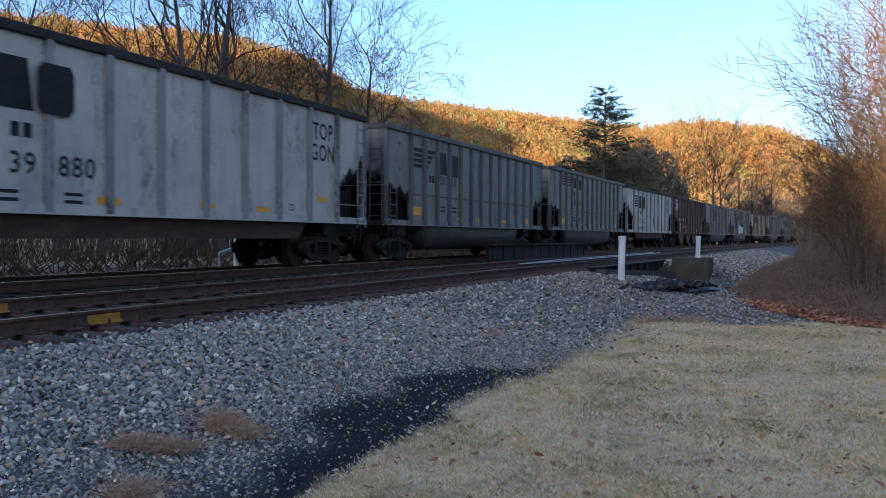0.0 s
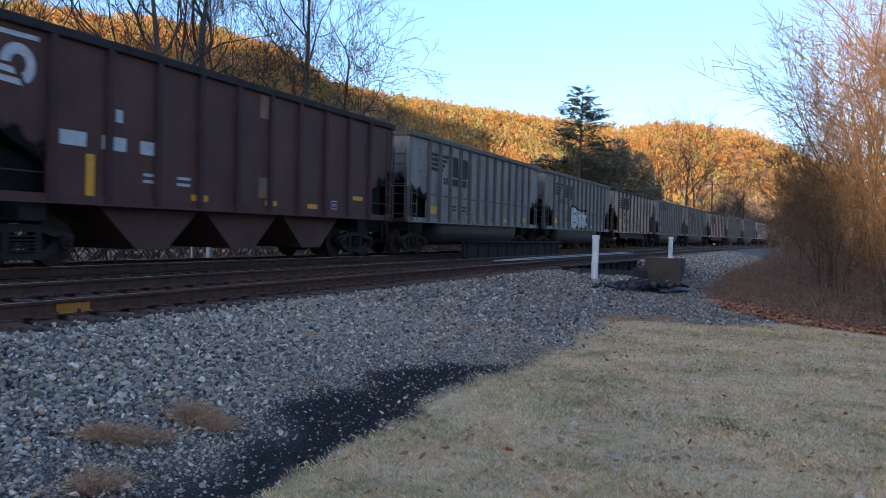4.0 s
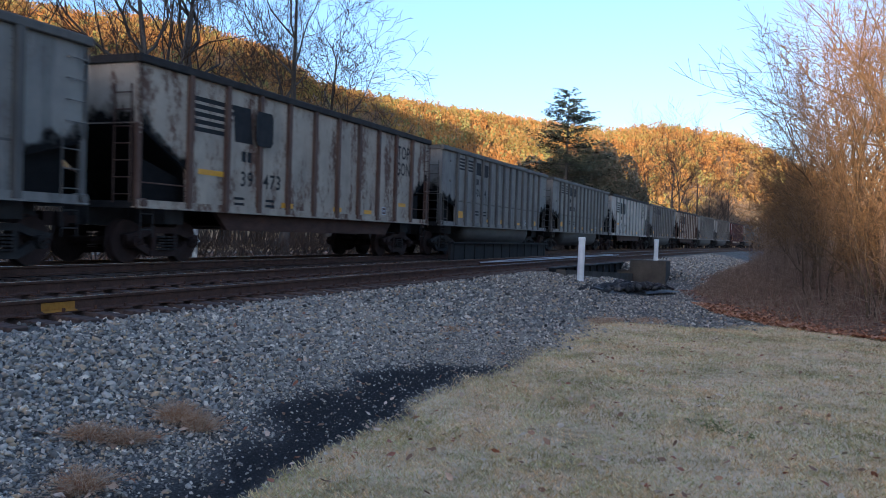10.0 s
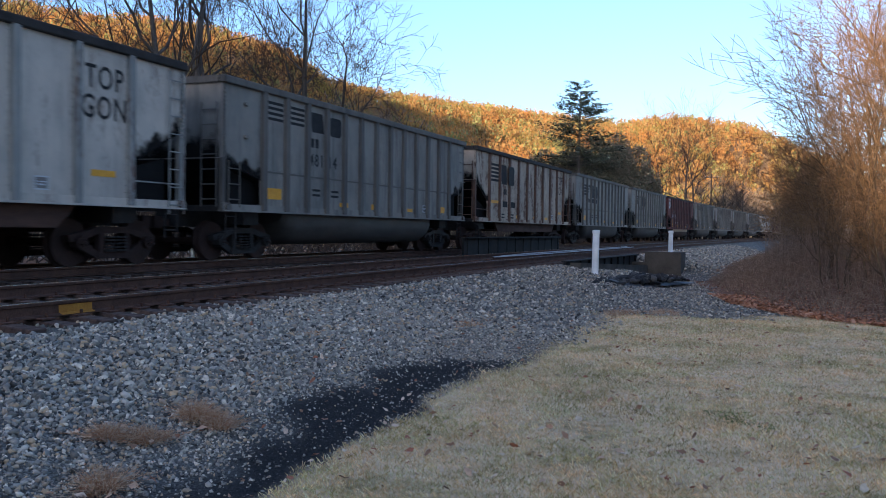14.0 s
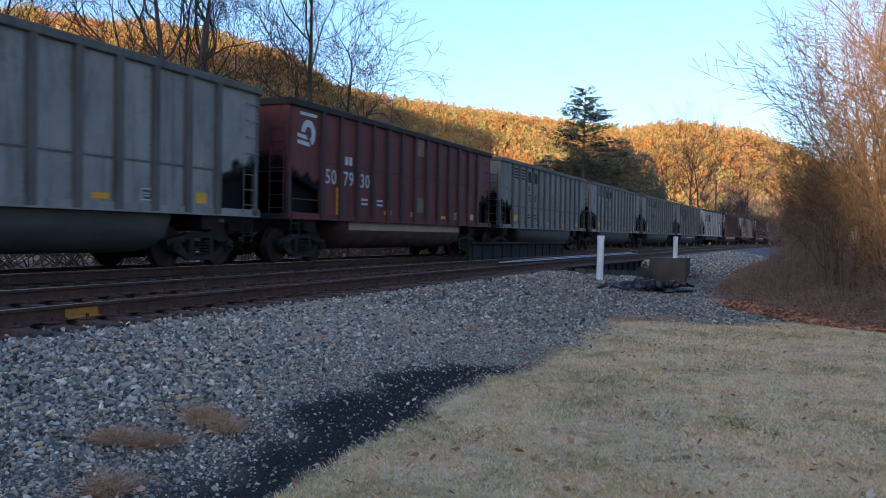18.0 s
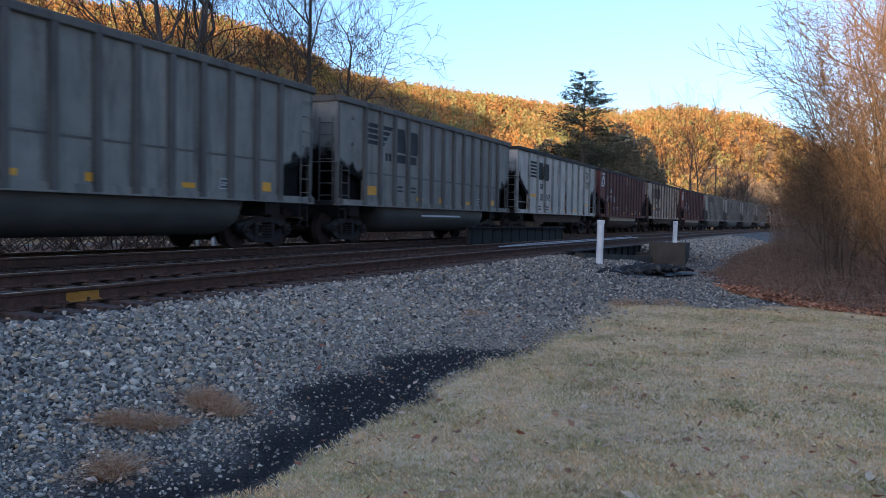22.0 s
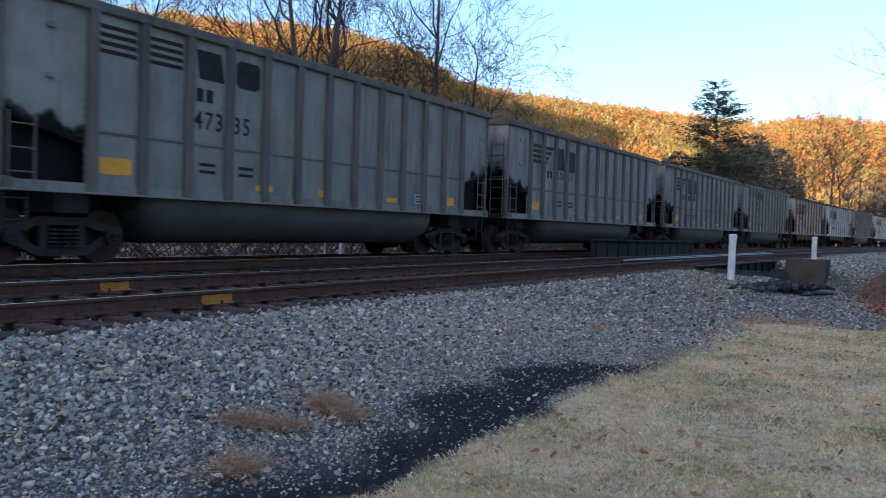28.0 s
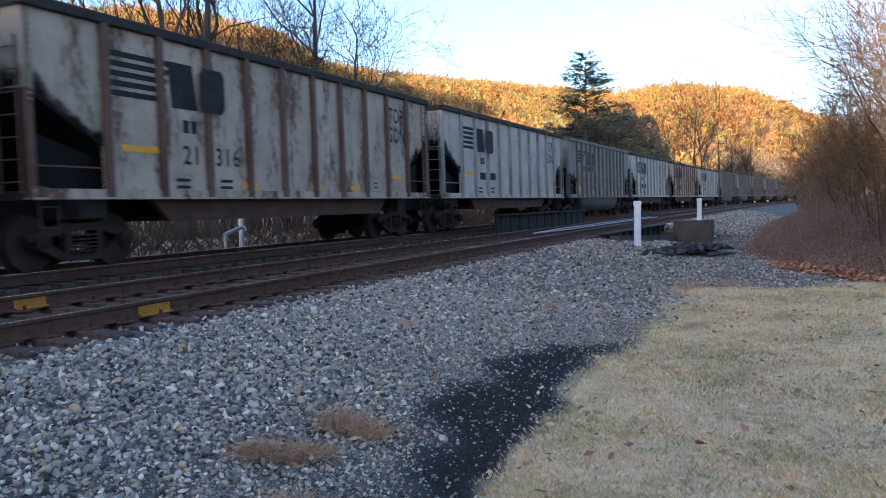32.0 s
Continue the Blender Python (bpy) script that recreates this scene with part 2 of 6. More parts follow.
# ---------------------------------------------------------------- mesh helpers
def part(name, bm, mat, parent=None, label=""):
    """One bmesh as one mesh object under a thing or part."""
    me = bpy.data.meshes.new(name)
    bm.to_mesh(me)
    bm.free()
    me.materials.append(M[mat] if isinstance(mat, str) else mat)
    ob = new(name, me)
    if parent:
        ob.parent = parent
    return tagged(ob, label)


def raw(name, verts, faces, mat, parent=None, smooth=False):
    """One mesh object from arrays."""
    me = bpy.data.meshes.new(name)
    me.from_pydata([tuple(v) for v in verts], [], faces)
    if smooth:
        me.polygons.foreach_set("use_smooth", [True] * len(me.polygons))
    me.materials.append(M[mat] if isinstance(mat, str) else mat)
    ob = new(name, me)
    if parent:
        ob.parent = parent
    return ob


def same(ob, parent, m, name=None):
    """Another object on the same mesh."""
    o = new(name or ob.name.split(".")[0], ob.data)
    o.parent = parent
    o.matrix_basis = m
    return o


def box(bm, x0, x1, y0, y1, z0, z1, m=None):
    v = [bm.verts.new(p) for p in ((x0, y0, z0), (x1, y0, z0), (x1, y1, z0), (x0, y1, z0), (x0, y0, z1), (x1, y0, z1), (x1, y1, z1), (x0, y1, z1))]
    for f in ((3, 2, 1, 0), (4, 5, 6, 7), (0, 1, 5, 4), (1, 2, 6, 5), (2, 3, 7, 6), (3, 0, 4, 7)):
        bm.faces.new([v[i] for i in f])
    if m is not None:
        bmesh.ops.transform(bm, matrix=m, verts=v)
    return v


def boxed(*dims, bevel=0.0):
    bm = bmesh.new()
    box(bm, *dims)
    if bevel:
        bmesh.ops.bevel(bm, geom=bm.edges[:], offset=bevel, segments=1, affect="EDGES")
    return bm


def extrude_profile(bm, profile, a, b, axis="x"):
    """A closed profile of (p, q) run from a to b along an axis; p, q are the other two axes in order."""
    def at(p, q, d):
        return (d, p, q) if axis == "x" else ((p, d, q) if axis == "y" else (p, q, d))
    lo, hi = [bm.verts.new(at(p, q, a)) for p, q in profile], [bm.verts.new(at(p, q, b)) for p, q in profile]
    n = len(profile)
    for i in range(n):
        bm.faces.new((lo[i], lo[(i + 1) % n], hi[(i + 1) % n], hi[i]))
    bm.faces.new(lo[::-1])
    bm.faces.new(hi)
    bmesh.ops.recalc_face_normals(bm, faces=bm.faces[:])
    return bm


def tube(bm, a, b, r0, r1=None, n=8, caps=True):
    a, b = Vector(a), Vector(b)
    r1 = r0 if r1 is None else r1
    q = (b - a).to_track_quat("Z", "Y")
    ra, rb = [], []
    for i in range(n):
        w = q @ Vector((math.cos(2 * math.pi * i / n), math.sin(2 * math.pi * i / n), 0))
        ra.append(bm.verts.new(a + w * r0))
        rb.append(bm.verts.new(b + w * r1))
    for i in range(n):
        bm.faces.new((ra[i], ra[(i + 1) % n], rb[(i + 1) % n], rb[i]))
    if caps:
        bm.faces.new(ra[::-1])
        bm.faces.new(rb)
    return bm


def thing(name, m, label, category, group=""):
    e = new(name)
    e.matrix_basis = m
    return tagged(e, label, category, group)


def fast_mesh(name, verts, faces, mat, parent=None, smooth=False):
    """One mesh object from arrays of vertices and equal-sided faces."""
    verts, faces = np.asarray(verts, np.float32), np.asarray(faces, np.int32)
    n, k = faces.shape
    me = bpy.data.meshes.new(name)
    me.vertices.add(len(verts))
    me.vertices.foreach_set("co", verts.ravel())
    me.loops.add(n * k)
    me.loops.foreach_set("vertex_index", faces.ravel())
    me.polygons.add(n)
    me.polygons.foreach_set("loop_start", np.arange(0, n * k, k, dtype=np.int32))
    me.polygons.foreach_set("loop_total", np.full(n, k, np.int32))
    me.update(calc_edges=True)
    if smooth:
        me.polygons.foreach_set("use_smooth", np.ones(n, bool))
    me.materials.append(M[mat] if isinstance(mat, str) else mat)
    ob = new(name, me)
    if parent:
        ob.parent = parent
    return ob


def spread(base_v, base_f, place, size, turn, squash=None):
    """Copies of a small shape as one array: places (n,3), sizes (n,), rotations (n,3,3)."""
    n, m = len(place), len(base_v)
    v = base_v[None] * size[:, None, None] if squash is None else base_v[None] * size[:, None, None] * squash[:, None, :]
    v = np.einsum("nij,nmj->nmi", turn, v) + place[:, None]
    f = base_f[None] + (np.arange(n) * m)[:, None, None]
    return v.reshape(-1, 3), f.reshape(-1, base_f.shape[1])


def turns(rng, n, tilt=1.0):
    """Random rotations; tilt 0 keeps shapes upright."""
    a, b, c = rng.uniform(0, 2 * np.pi, n), rng.normal(0, 1, n) * tilt, rng.normal(0, 1, n) * tilt
    ca, sa, cb, sb, cc, sc = np.cos(a), np.sin(a), np.cos(b), np.sin(b), np.cos(c), np.sin(c)
    z, o = np.zeros(n), np.ones(n)
    rz = np.array([[ca, -sa, z], [sa, ca, z], [z, z, o]]).transpose(2, 0, 1)
    rx = np.array([[o, z, z], [z, cb, -sb], [z, sb, cb]]).transpose(2, 0, 1)
    ry = np.array([[cc, z, sc], [z, o, z], [-sc, z, cc]]).transpose(2, 0, 1)
    return rz @ rx @ ry


def many_tubes(segs, sides=4):
    """Tapered tubes from rows (x0,y0,z0,r0,x1,y1,z1,r1) as arrays of vertices and quads."""
    segs = np.asarray(segs, float)
    a, ra, b, rb = segs[:, 0:3], segs[:, 3], segs[:, 4:7], segs[:, 7]
    d = b - a
    d /= np.maximum(np.linalg.norm(d, axis=1, keepdims=True), 1e-6)
    ref = np.where(np.abs(d[:, 2:3]) > 0.9, [[1.0, 0, 0]], [[0, 0, 1.0]])
    p = np.cross(d, ref)
    p /= np.linalg.norm(p, axis=1, keepdims=True)
    q = np.cross(d, p)
    th = 2 * np.pi * np.arange(sides) / sides
    ring = p[:, None] * np.cos(th)[None, :, None] + q[:, None] * np.sin(th)[None, :, None]
    v = np.concatenate([a[:, None] + ring * ra[:, None, None], b[:, None] + ring * rb[:, None, None]], 1)
    i = np.arange(sides)
    f = np.stack([i, (i + 1) % sides, sides + (i + 1) % sides, sides + i], 1)
    f = f[None] + (np.arange(len(segs)) * 2 * sides)[:, None, None]
    return v.reshape(-1, 3), f.reshape(-1, 4)


M["stone"] = island("ballast_stone", [(0.057, 0.0494, 0.0418), (0.266, 0.233, 0.195), (0.399, 0.349, 0.29), (0.57, 0.493, 0.402), (0.162, 0.144, 0.123), (0.314, 0.279, 0.237), (0.532, 0.372, 0.229), (0.446, 0.4, 0.337), (0.779, 0.671, 0.536), (0.323, 0.294, 0.251), (0.418, 0.307, 0.217), (0.209, 0.186, 0.16), (0.361, 0.321, 0.259), (0.257, 0.242, 0.22)], 0.85, 0.3)
M["grit"] = island("coal_grit", [(0.010, 0.010, 0.011), (0.020, 0.019, 0.020), (0.034, 0.033, 0.034), (0.075, 0.07, 0.066)], 0.8)
M["blade"] = island("dry_grass_blades", [(0.602, 0.44, 0.241), (0.847, 0.604, 0.386), (0.865, 0.731, 0.504), (0.875, 0.821, 0.633), (0.847, 0.643, 0.428), (0.565, 0.494, 0.279), (0.659, 0.465, 0.279)], 0.9)
_nt = M["blade"].node_tree
_b = _nt.nodes["Principled BSDF"]
_c = _b.inputs["Base Color"].links[0].from_socket
_f = math_node(_nt, "ADD", math_node(_nt, "MULTIPLY", noise_tex(_nt, 0.8, 5, 0.62), 0.45), math_node(_nt, "ADD", math_node(_nt, "MULTIPLY", noise_tex(_nt, 4.0, 4, 0.6), 0.30), math_node(_nt, "MULTIPLY", noise_tex(_nt, 15.0, 3, 0.6), 0.25)))
_nt.links.new(mix(_nt, 0.9, _c, ramp(_nt, _f, [(0.42, (0.46, 0.47, 0.30)), (0.475, (0.84, 0.82, 0.64)), (0.52, (1.06, 0.99, 0.86)), (0.58, (1.24, 1.12, 0.95))]), "MULTIPLY"), _b.inputs["Base Color"])
_c = _b.inputs["Base Color"].links[0].from_socket
_nt.links.new(mix(_nt, 1.0, _c, ramp(_nt, noise_tex(_nt, 1.9, 5, 0.65), [(0.40, (1.02, 0.91, 0.83)), (0.50, (1.0, 0.97, 0.93)), (0.60, (0.93, 0.97, 0.83))]), "MULTIPLY"), _b.inputs["Base Color"])
M["pale_leaf"] = island("pale_curled_leaves", [(0.62, 0.452, 0.297), (0.74, 0.567, 0.396), (0.48, 0.315, 0.198), (0.66, 0.525, 0.374)], 0.9)
M["leaf"] = island("fallen_leaves", [(0.286, 0.145, 0.079), (0.462, 0.244, 0.142), (0.605, 0.389, 0.259), (0.726, 0.524, 0.378), (0.374, 0.135, 0.071)], 0.85)
M["orange_leaf"] = island("orange_leaf_litter", [(0.42, 0.16, 0.07), (0.57, 0.232, 0.112), (0.63, 0.319, 0.182), (0.33, 0.131, 0.07)], 0.85)
M["weed"] = island("dry_weeds", [(0.473, 0.277, 0.162), (0.638, 0.425, 0.277), (0.515, 0.238, 0.115), (0.72, 0.523, 0.364), (0.37, 0.197, 0.105)], 0.95)
M["hilltree"] = island("autumn_canopy", [(0.416, 0.228, 0.0815), (0.482, 0.277, 0.0975), (0.505, 0.307, 0.114), (0.449, 0.245, 0.0856), (0.439, 0.307, 0.114), (0.493, 0.307, 0.13), (0.427, 0.234, 0.0885), (0.406, 0.277, 0.122)], 0.95)
M["dark_foliage"] = island("dull_evergreen_foliage", [(0.17, 0.155, 0.105), (0.24, 0.21, 0.14), (0.30, 0.235, 0.165), (0.20, 0.185, 0.125)], 0.95)
M["thicket"] = island("tan_twigs", [(0.141, 0.0802, 0.0353), (0.238, 0.136, 0.0605), (0.185, 0.104, 0.0441), (0.282, 0.164, 0.0771)], 0.9)
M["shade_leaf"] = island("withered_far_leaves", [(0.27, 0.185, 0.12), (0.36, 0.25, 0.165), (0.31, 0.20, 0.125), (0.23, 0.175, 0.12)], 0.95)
M["bramble"] = island("brown_brambles", [(0.22, 0.135, 0.09), (0.34, 0.22, 0.15), (0.27, 0.165, 0.108), (0.42, 0.28, 0.195)], 0.95)

# colour patches and thin leaves of the woods
def patchy(name, scale, stops):
    """Tints that change from one part of the woods to the next."""
    nt = M[name].node_tree
    b = nt.nodes["Principled BSDF"]
    col = b.inputs["Base Color"].links[0].from_socket
    nt.links.new(mix(nt, 1.0, col, ramp(nt, noise_tex(nt, scale, 4, 0.6), stops), "MULTIPLY"), b.inputs["Base Color"])


def thin_leaf(name, share):
    """Leaves and twigs thin enough to pass part of the light on."""
    nt = M[name].node_tree
    b = nt.nodes["Principled BSDF"]
    t = nt.nodes.new("ShaderNodeBsdfTranslucent")
    nt.links.new(b.inputs["Base Color"].links[0].from_socket, t.inputs[0])
    m = nt.nodes.new("ShaderNodeMixShader")
    m.inputs[0].default_value = share
    nt.links.new(b.outputs[0], m.inputs[1])
    nt.links.new(t.outputs[0], m.inputs[2])
    nt.links.new(m.outputs[0], nt.nodes["Material Output"].inputs[0])


patchy("hilltree", 0.045, [(0.36, (0.72, 0.86, 0.62)), (0.47, (1.0, 0.98, 0.95)), (0.55, (1.08, 0.92, 0.80)), (0.66, (1.0, 0.80, 0.66))])
thin_leaf("hilltree", 0.45)
M["green_weed"] = island("low_green_weeds", [(0.17, 0.192, 0.068), (0.272, 0.272, 0.105), (0.34, 0.256, 0.135), (0.221, 0.24, 0.09)], 0.95)
M["needles"].node_tree.nodes["Principled BSDF"].inputs["Alpha"].default_value = 0.7
M["brown_leaf"] = island("brown_bank_leaves", [(0.221, 0.112, 0.072), (0.34, 0.176, 0.112), (0.459, 0.256, 0.16), (0.272, 0.12, 0.072)], 0.9)

# ---------------------------------------------------------------- ground: lawn, roadbed, valley sides in one sheet
def smooth(a, b, x):
    t = np.clip((x - a) / (b - a), 0, 1)
    return t * t * (3 - 2 * t)


def wave(x, y, f, seed):
    """Cheap rolling relief of about unit size."""
    a = seed * 1.7
    return (np.sin(x * f + a) * np.cos(y * f * 0.83 + 2 * a) + 0.5 * np.sin(x * f * 2.1 + y * f * 1.3 + 3 * a) + 0.25 * np.sin(y * f * 4.3 - x * f * 2.9 + a)) / 1.6


# foot of the bank on the right: distance to the left of the line, station by station
TOE_S, TOE_U = [14, 17, 18.5, 21, 27, 31, 38, 50, 70, 120], [-5.0, -2.2, -0.5, 0.75, 2.3, 3.0, 3.4, 3.3, 3.5, 3.5]


def height(x, y):
    """The lie of the land over the lawn's level."""
    x, y = np.asarray(x, float), np.asarray(y, float)
    s, u = track_su(x, y)
    g = GRADE * np.clip(s, -250, 450)
    # roadbed: slope from the lawn up to the ties, level under both tracks, down again behind
    up = np.clip((u - 2.9) / (6.95 - 2.9), 0, 1)
    bed = up ** 1.15 * 0.43
    back = smooth(15.6, 19.5, u)
    z = bed * (1 - back) + back * 0.45 + g * smooth(2.5, 6.0, u) * (1 - 0.6 * back)
    # lawn with small unevenness, a hollow with the creek under the bridge, the bank on the right
    z = z + 0.03 * wave(x, y, 0.9, 1) * (1 - smooth(2.5, 4.0, u))
    z = z - 2.0 * np.exp(-(((s - 36.2) / 5.4) ** 4)) * smooth(5.4, 6.6, u) * (1 - smooth(15.5, 18, u))
    z = z - 0.85 * np.exp(-(((s - 37.6) / 5.0) ** 4)) * smooth(1.0, 4.6, u) * (1 - smooth(5.4, 6.6, u))
    toe = np.interp(s, TOE_S, TOE_U)
    bank = smooth(0.3, 11.0, toe - u) * smooth(12, 24, s)
    z = z + bank * (1.9 + 0.35 * wave(x, y, 0.35, 4))
    # valley sides, by bearing from the lawn: the ridge's height and how far off it stands
    far, az = np.hypot(x, y), np.degrees(np.arctan2(x, y))
    up = np.interp(az, [-75, -40, -21, -15, -9, -6, -3, 1, 9, 14, 17, 21, 25, 32, 45, 80], [60, 80, 75, 76, 73, 62, 58.5, 58, 55, 51, 53, 50, 42, 36, 26, 18])
    dist = np.interp(az, [-75, -21, -10, 0, 14, 25, 45, 80], [330, 380, 390, 420, 450, 470, 480, 500])
    side = smooth(-95, -70, az) * smooth(110, 85, az)
    hill = side * smooth(dist - 290, dist, far) ** 1.25 * up * (1 + 0.05 * wave(x, y, 0.02, 2) + 0.02 * wave(x, y, 0.07, 5)) * smooth(14, 60, np.abs(u - 11))
    # the ridge behind the viewer, across the sun's way, that keeps the valley floor in shade
    back, across = 0.5 * x + 0.866 * y, 0.866 * x - 0.5 * y
    crest = np.interp(across, [-520, -360, -300, -261, -244, -234, -222, -205, -185, -160, -136, -118, -100, -62, -56, -50, -32, -12, -8, 12, 25, 300], [140, 124, 112, 116, 98, 98, 110, 136, 140, 130, 126, 104, 82, 64, 66, 76, 82, 79, 40.5, 40.5, 48, 50])
    ridge = (crest + 1.5 * wave(x, y, 0.05, 3)) * smooth(-60, -180, back) * np.maximum(smooth(14, 60, np.abs(u - 11)), smooth(-150, -195, s))
    z = z + np.maximum(hill, ridge)
    return z


def ground_z(x, y):
    return float(height(x, y))


# masks of what covers the ground, each with its own soft edge
def covers(x, y):
    s, u = track_su(x, y)
    wob = 0.25 * wave(x, y, 1.1, 3) + 0.12 * wave(x, y, 3.7, 8)
    edge = np.interp(s, [-4, 3.2, 5.2, 7.4, 9.5, 12, 15, 16.7, 17.6, 18.4, 19.4, 20.5], [2.8, 2.9, 3.0, 3.08, 2.95, 2.9, 2.95, 3.3, 0.4, 0.4, -3.0, -12.0])
    soft_edge = np.interp(s, [6, 11, 17], [0.10, 0.26, 0.7])
    stone = smooth(edge - soft_edge, edge + soft_edge, u + wob * 0.7) * (1 - smooth(16.0, 17.5, u))
    coal_hi = np.interp(s, [0, 3, 4.2, 5.4, 7, 8.2, 9.3, 10.3, 13], [3.1, 3.25, 3.5, 3.72, 3.86, 3.8, 3.5, 3.2, 2.8])
    coal = stone * (1 - smooth(coal_hi - 0.25, coal_hi + 0.35, u + wob * 1.6)) * (1 - smooth(9.5, 13.0, s))
    toe = np.interp(s, TOE_S, TOE_U)
    litter = smooth(-0.1, 0.5, toe - u + wob * 1.2) * smooth(14.0, 16.5, s)
    litter = np.maximum(litter, smooth(16.8, 18.0, u + wob) * (1 - smooth(24.2, 24.8, u + wob)))
    road = smooth(24.3, 24.8, u + wob) * (1 - smooth(25.9, 26.4, u + wob))
    woods = smooth(26, 26.6, u) + smooth(-9, -14, u) * smooth(18, 24, s) + smooth(-30, -60, y)
    return np.clip(stone + road, 0, 1), coal, litter, np.clip(woods, 0, 1) * (1 - road)


def make_ground():
    rings = np.concatenate([np.arange(0.6, 30, 0.22), 30 * 1.03 ** np.arange(1, 168)])
    fwd = np.radians(np.arange(-50, 62, 0.5))
    rest = np.radians(np.arange(62, 310, 4.0))
    ang = np.concatenate([fwd, rest])
    A, R = np.meshgrid(ang, rings)
    X, Y = R * np.sin(A), R * np.cos(A)
    Z = height(X, Y)
    nr, na = X.shape
    verts = np.stack([X.ravel(), Y.ravel(), Z.ravel()], 1)
    verts = np.vstack([verts, [[0, 0, float(height(0, 0))]]])
    i, j = np.meshgrid(np.arange(nr - 1), np.arange(na), indexing="ij")
    k = (j + 1) % na
    faces = np.stack([i * na + j, i * na + k, (i + 1) * na + k, (i + 1) * na + j], -1).reshape(-1, 4).tolist()
    faces += [[nr * na, (b + 1) % na, b] for b in range(na)]
    m, nt, b = material("ground_cover", 0.95)
    b.inputs["Specular IOR Level"].default_value = 0.12

    def attr(name):
        n = nt.nodes.new("ShaderNodeAttribute")
        n.attribute_name = name
        return n.outputs["Fac"]

    n1, n2, n3 = noise_tex(nt, 1.1, 6, 0.65), noise_tex(nt, 9.0, 5), noise_tex(nt, 60.0, 4)
    lawn = ramp(nt, math_node(nt, "ADD", math_node(nt, "MULTIPLY", n1, 0.65), math_node(nt, "MULTIPLY", n2, 0.35)), [(0.36, (0.31, 0.235, 0.135)), (0.46, (0.63, 0.465, 0.30)), (0.64, (0.87, 0.66, 0.465))])
    lawn = mix(nt, 0.55, lawn, ramp(nt, n3, [(0.3, (0.7, 0.7, 0.66)), (0.7, (1.1, 1.1, 1.1))]), "MULTIPLY")
    grit = ramp(nt, n3, [(0.3, (0.045, 0.042, 0.038)), (0.55, (0.15, 0.137, 0.122)), (0.72, (0.36, 0.325, 0.285))])
    dust = ramp(nt, n3, [(0.35, (0.012, 0.011, 0.012)), (0.7, (0.034, 0.032, 0.033))])
    leaf = ramp(nt, n2, [(0.3, (0.096, 0.0512, 0.033)), (0.55, (0.24, 0.124, 0.075)), (0.75, (0.4, 0.217, 0.135))])
    floor_c = ramp(nt, n1, [(0.3, (0.26, 0.16, 0.08)), (0.7, (0.40, 0.25, 0.12))])
    col = mix(nt, attr("stone"), lawn, grit)
    col = mix(nt, attr("coal"), col, dust)
    col = mix(nt, attr("litter"), col, leaf)
    col = mix(nt, attr("woods"), col, floor_c)
    nt.links.new(col, b.inputs["Base Color"])
    bump(nt, b, math_node(nt, "ADD", n2, n3), 0.6, 0.03)
    ob = raw("ground", verts, faces, m, smooth=True)
    vals = covers(verts[:, 0], verts[:, 1])
    for name, v in zip(("stone", "coal", "litter", "woods"), vals):
        at = ob.data.attributes.new(name, "FLOAT", "POINT")
        at.data.foreach_set("value", np.ascontiguousarray(v, dtype=np.float32))
    return tagged(ob, "dormant pale lawn, grey ballast slope and wooded valley sides", "ground", kind="structure")


ground = make_ground()

# ---------------------------------------------------------------- tracks
RAIL = [(-0.075, -0.18), (0.075, -0.18), (0.075, -0.165), (0.012, -0.145), (0.009, -0.05), (0.034, -0.04), (0.037, -0.008), (0.028, 0.0), (-0.028, 0.0), (-0.037, -0.008), (-0.034, -0.04), (-0.009, -0.05), (-0.012, -0.145), (-0.075, -0.165)]
NEAR_CANT = 0.085                       # the near track leans a little towards the lawn


def rail_z(track, u):
    return RAIL_NEAR + (u - C_NEAR) / GAUGE * NEAR_CANT if track == "near" else RAIL_FAR


def sweep(name, profile, u, z, s_list, mat, parent=None):
    """A profile of (across, up) swept along the line."""
    verts, faces, n = [], [], len(profile)
    for s in s_list:
        for a, h in profile:
            verts.append(along(s, u + a, z + h + rise(s)))
    for i in range(len(s_list) - 1):
        for j in range(n):
            k = (j + 1) % n
            faces.append((i * n + j, i * n + k, (i + 1) * n + k, (i + 1) * n + j))
    faces += [tuple(range(n))[::-1], tuple((len(s_list) - 1) * n + j for j in range(n))]
    return raw(name, verts, faces, mat, parent)


STATIONS = list(np.arange(-560, -60, 10.0)) + list(np.arange(-60, 120, 3.0)) + list(np.arange(120, 901, 8.0))


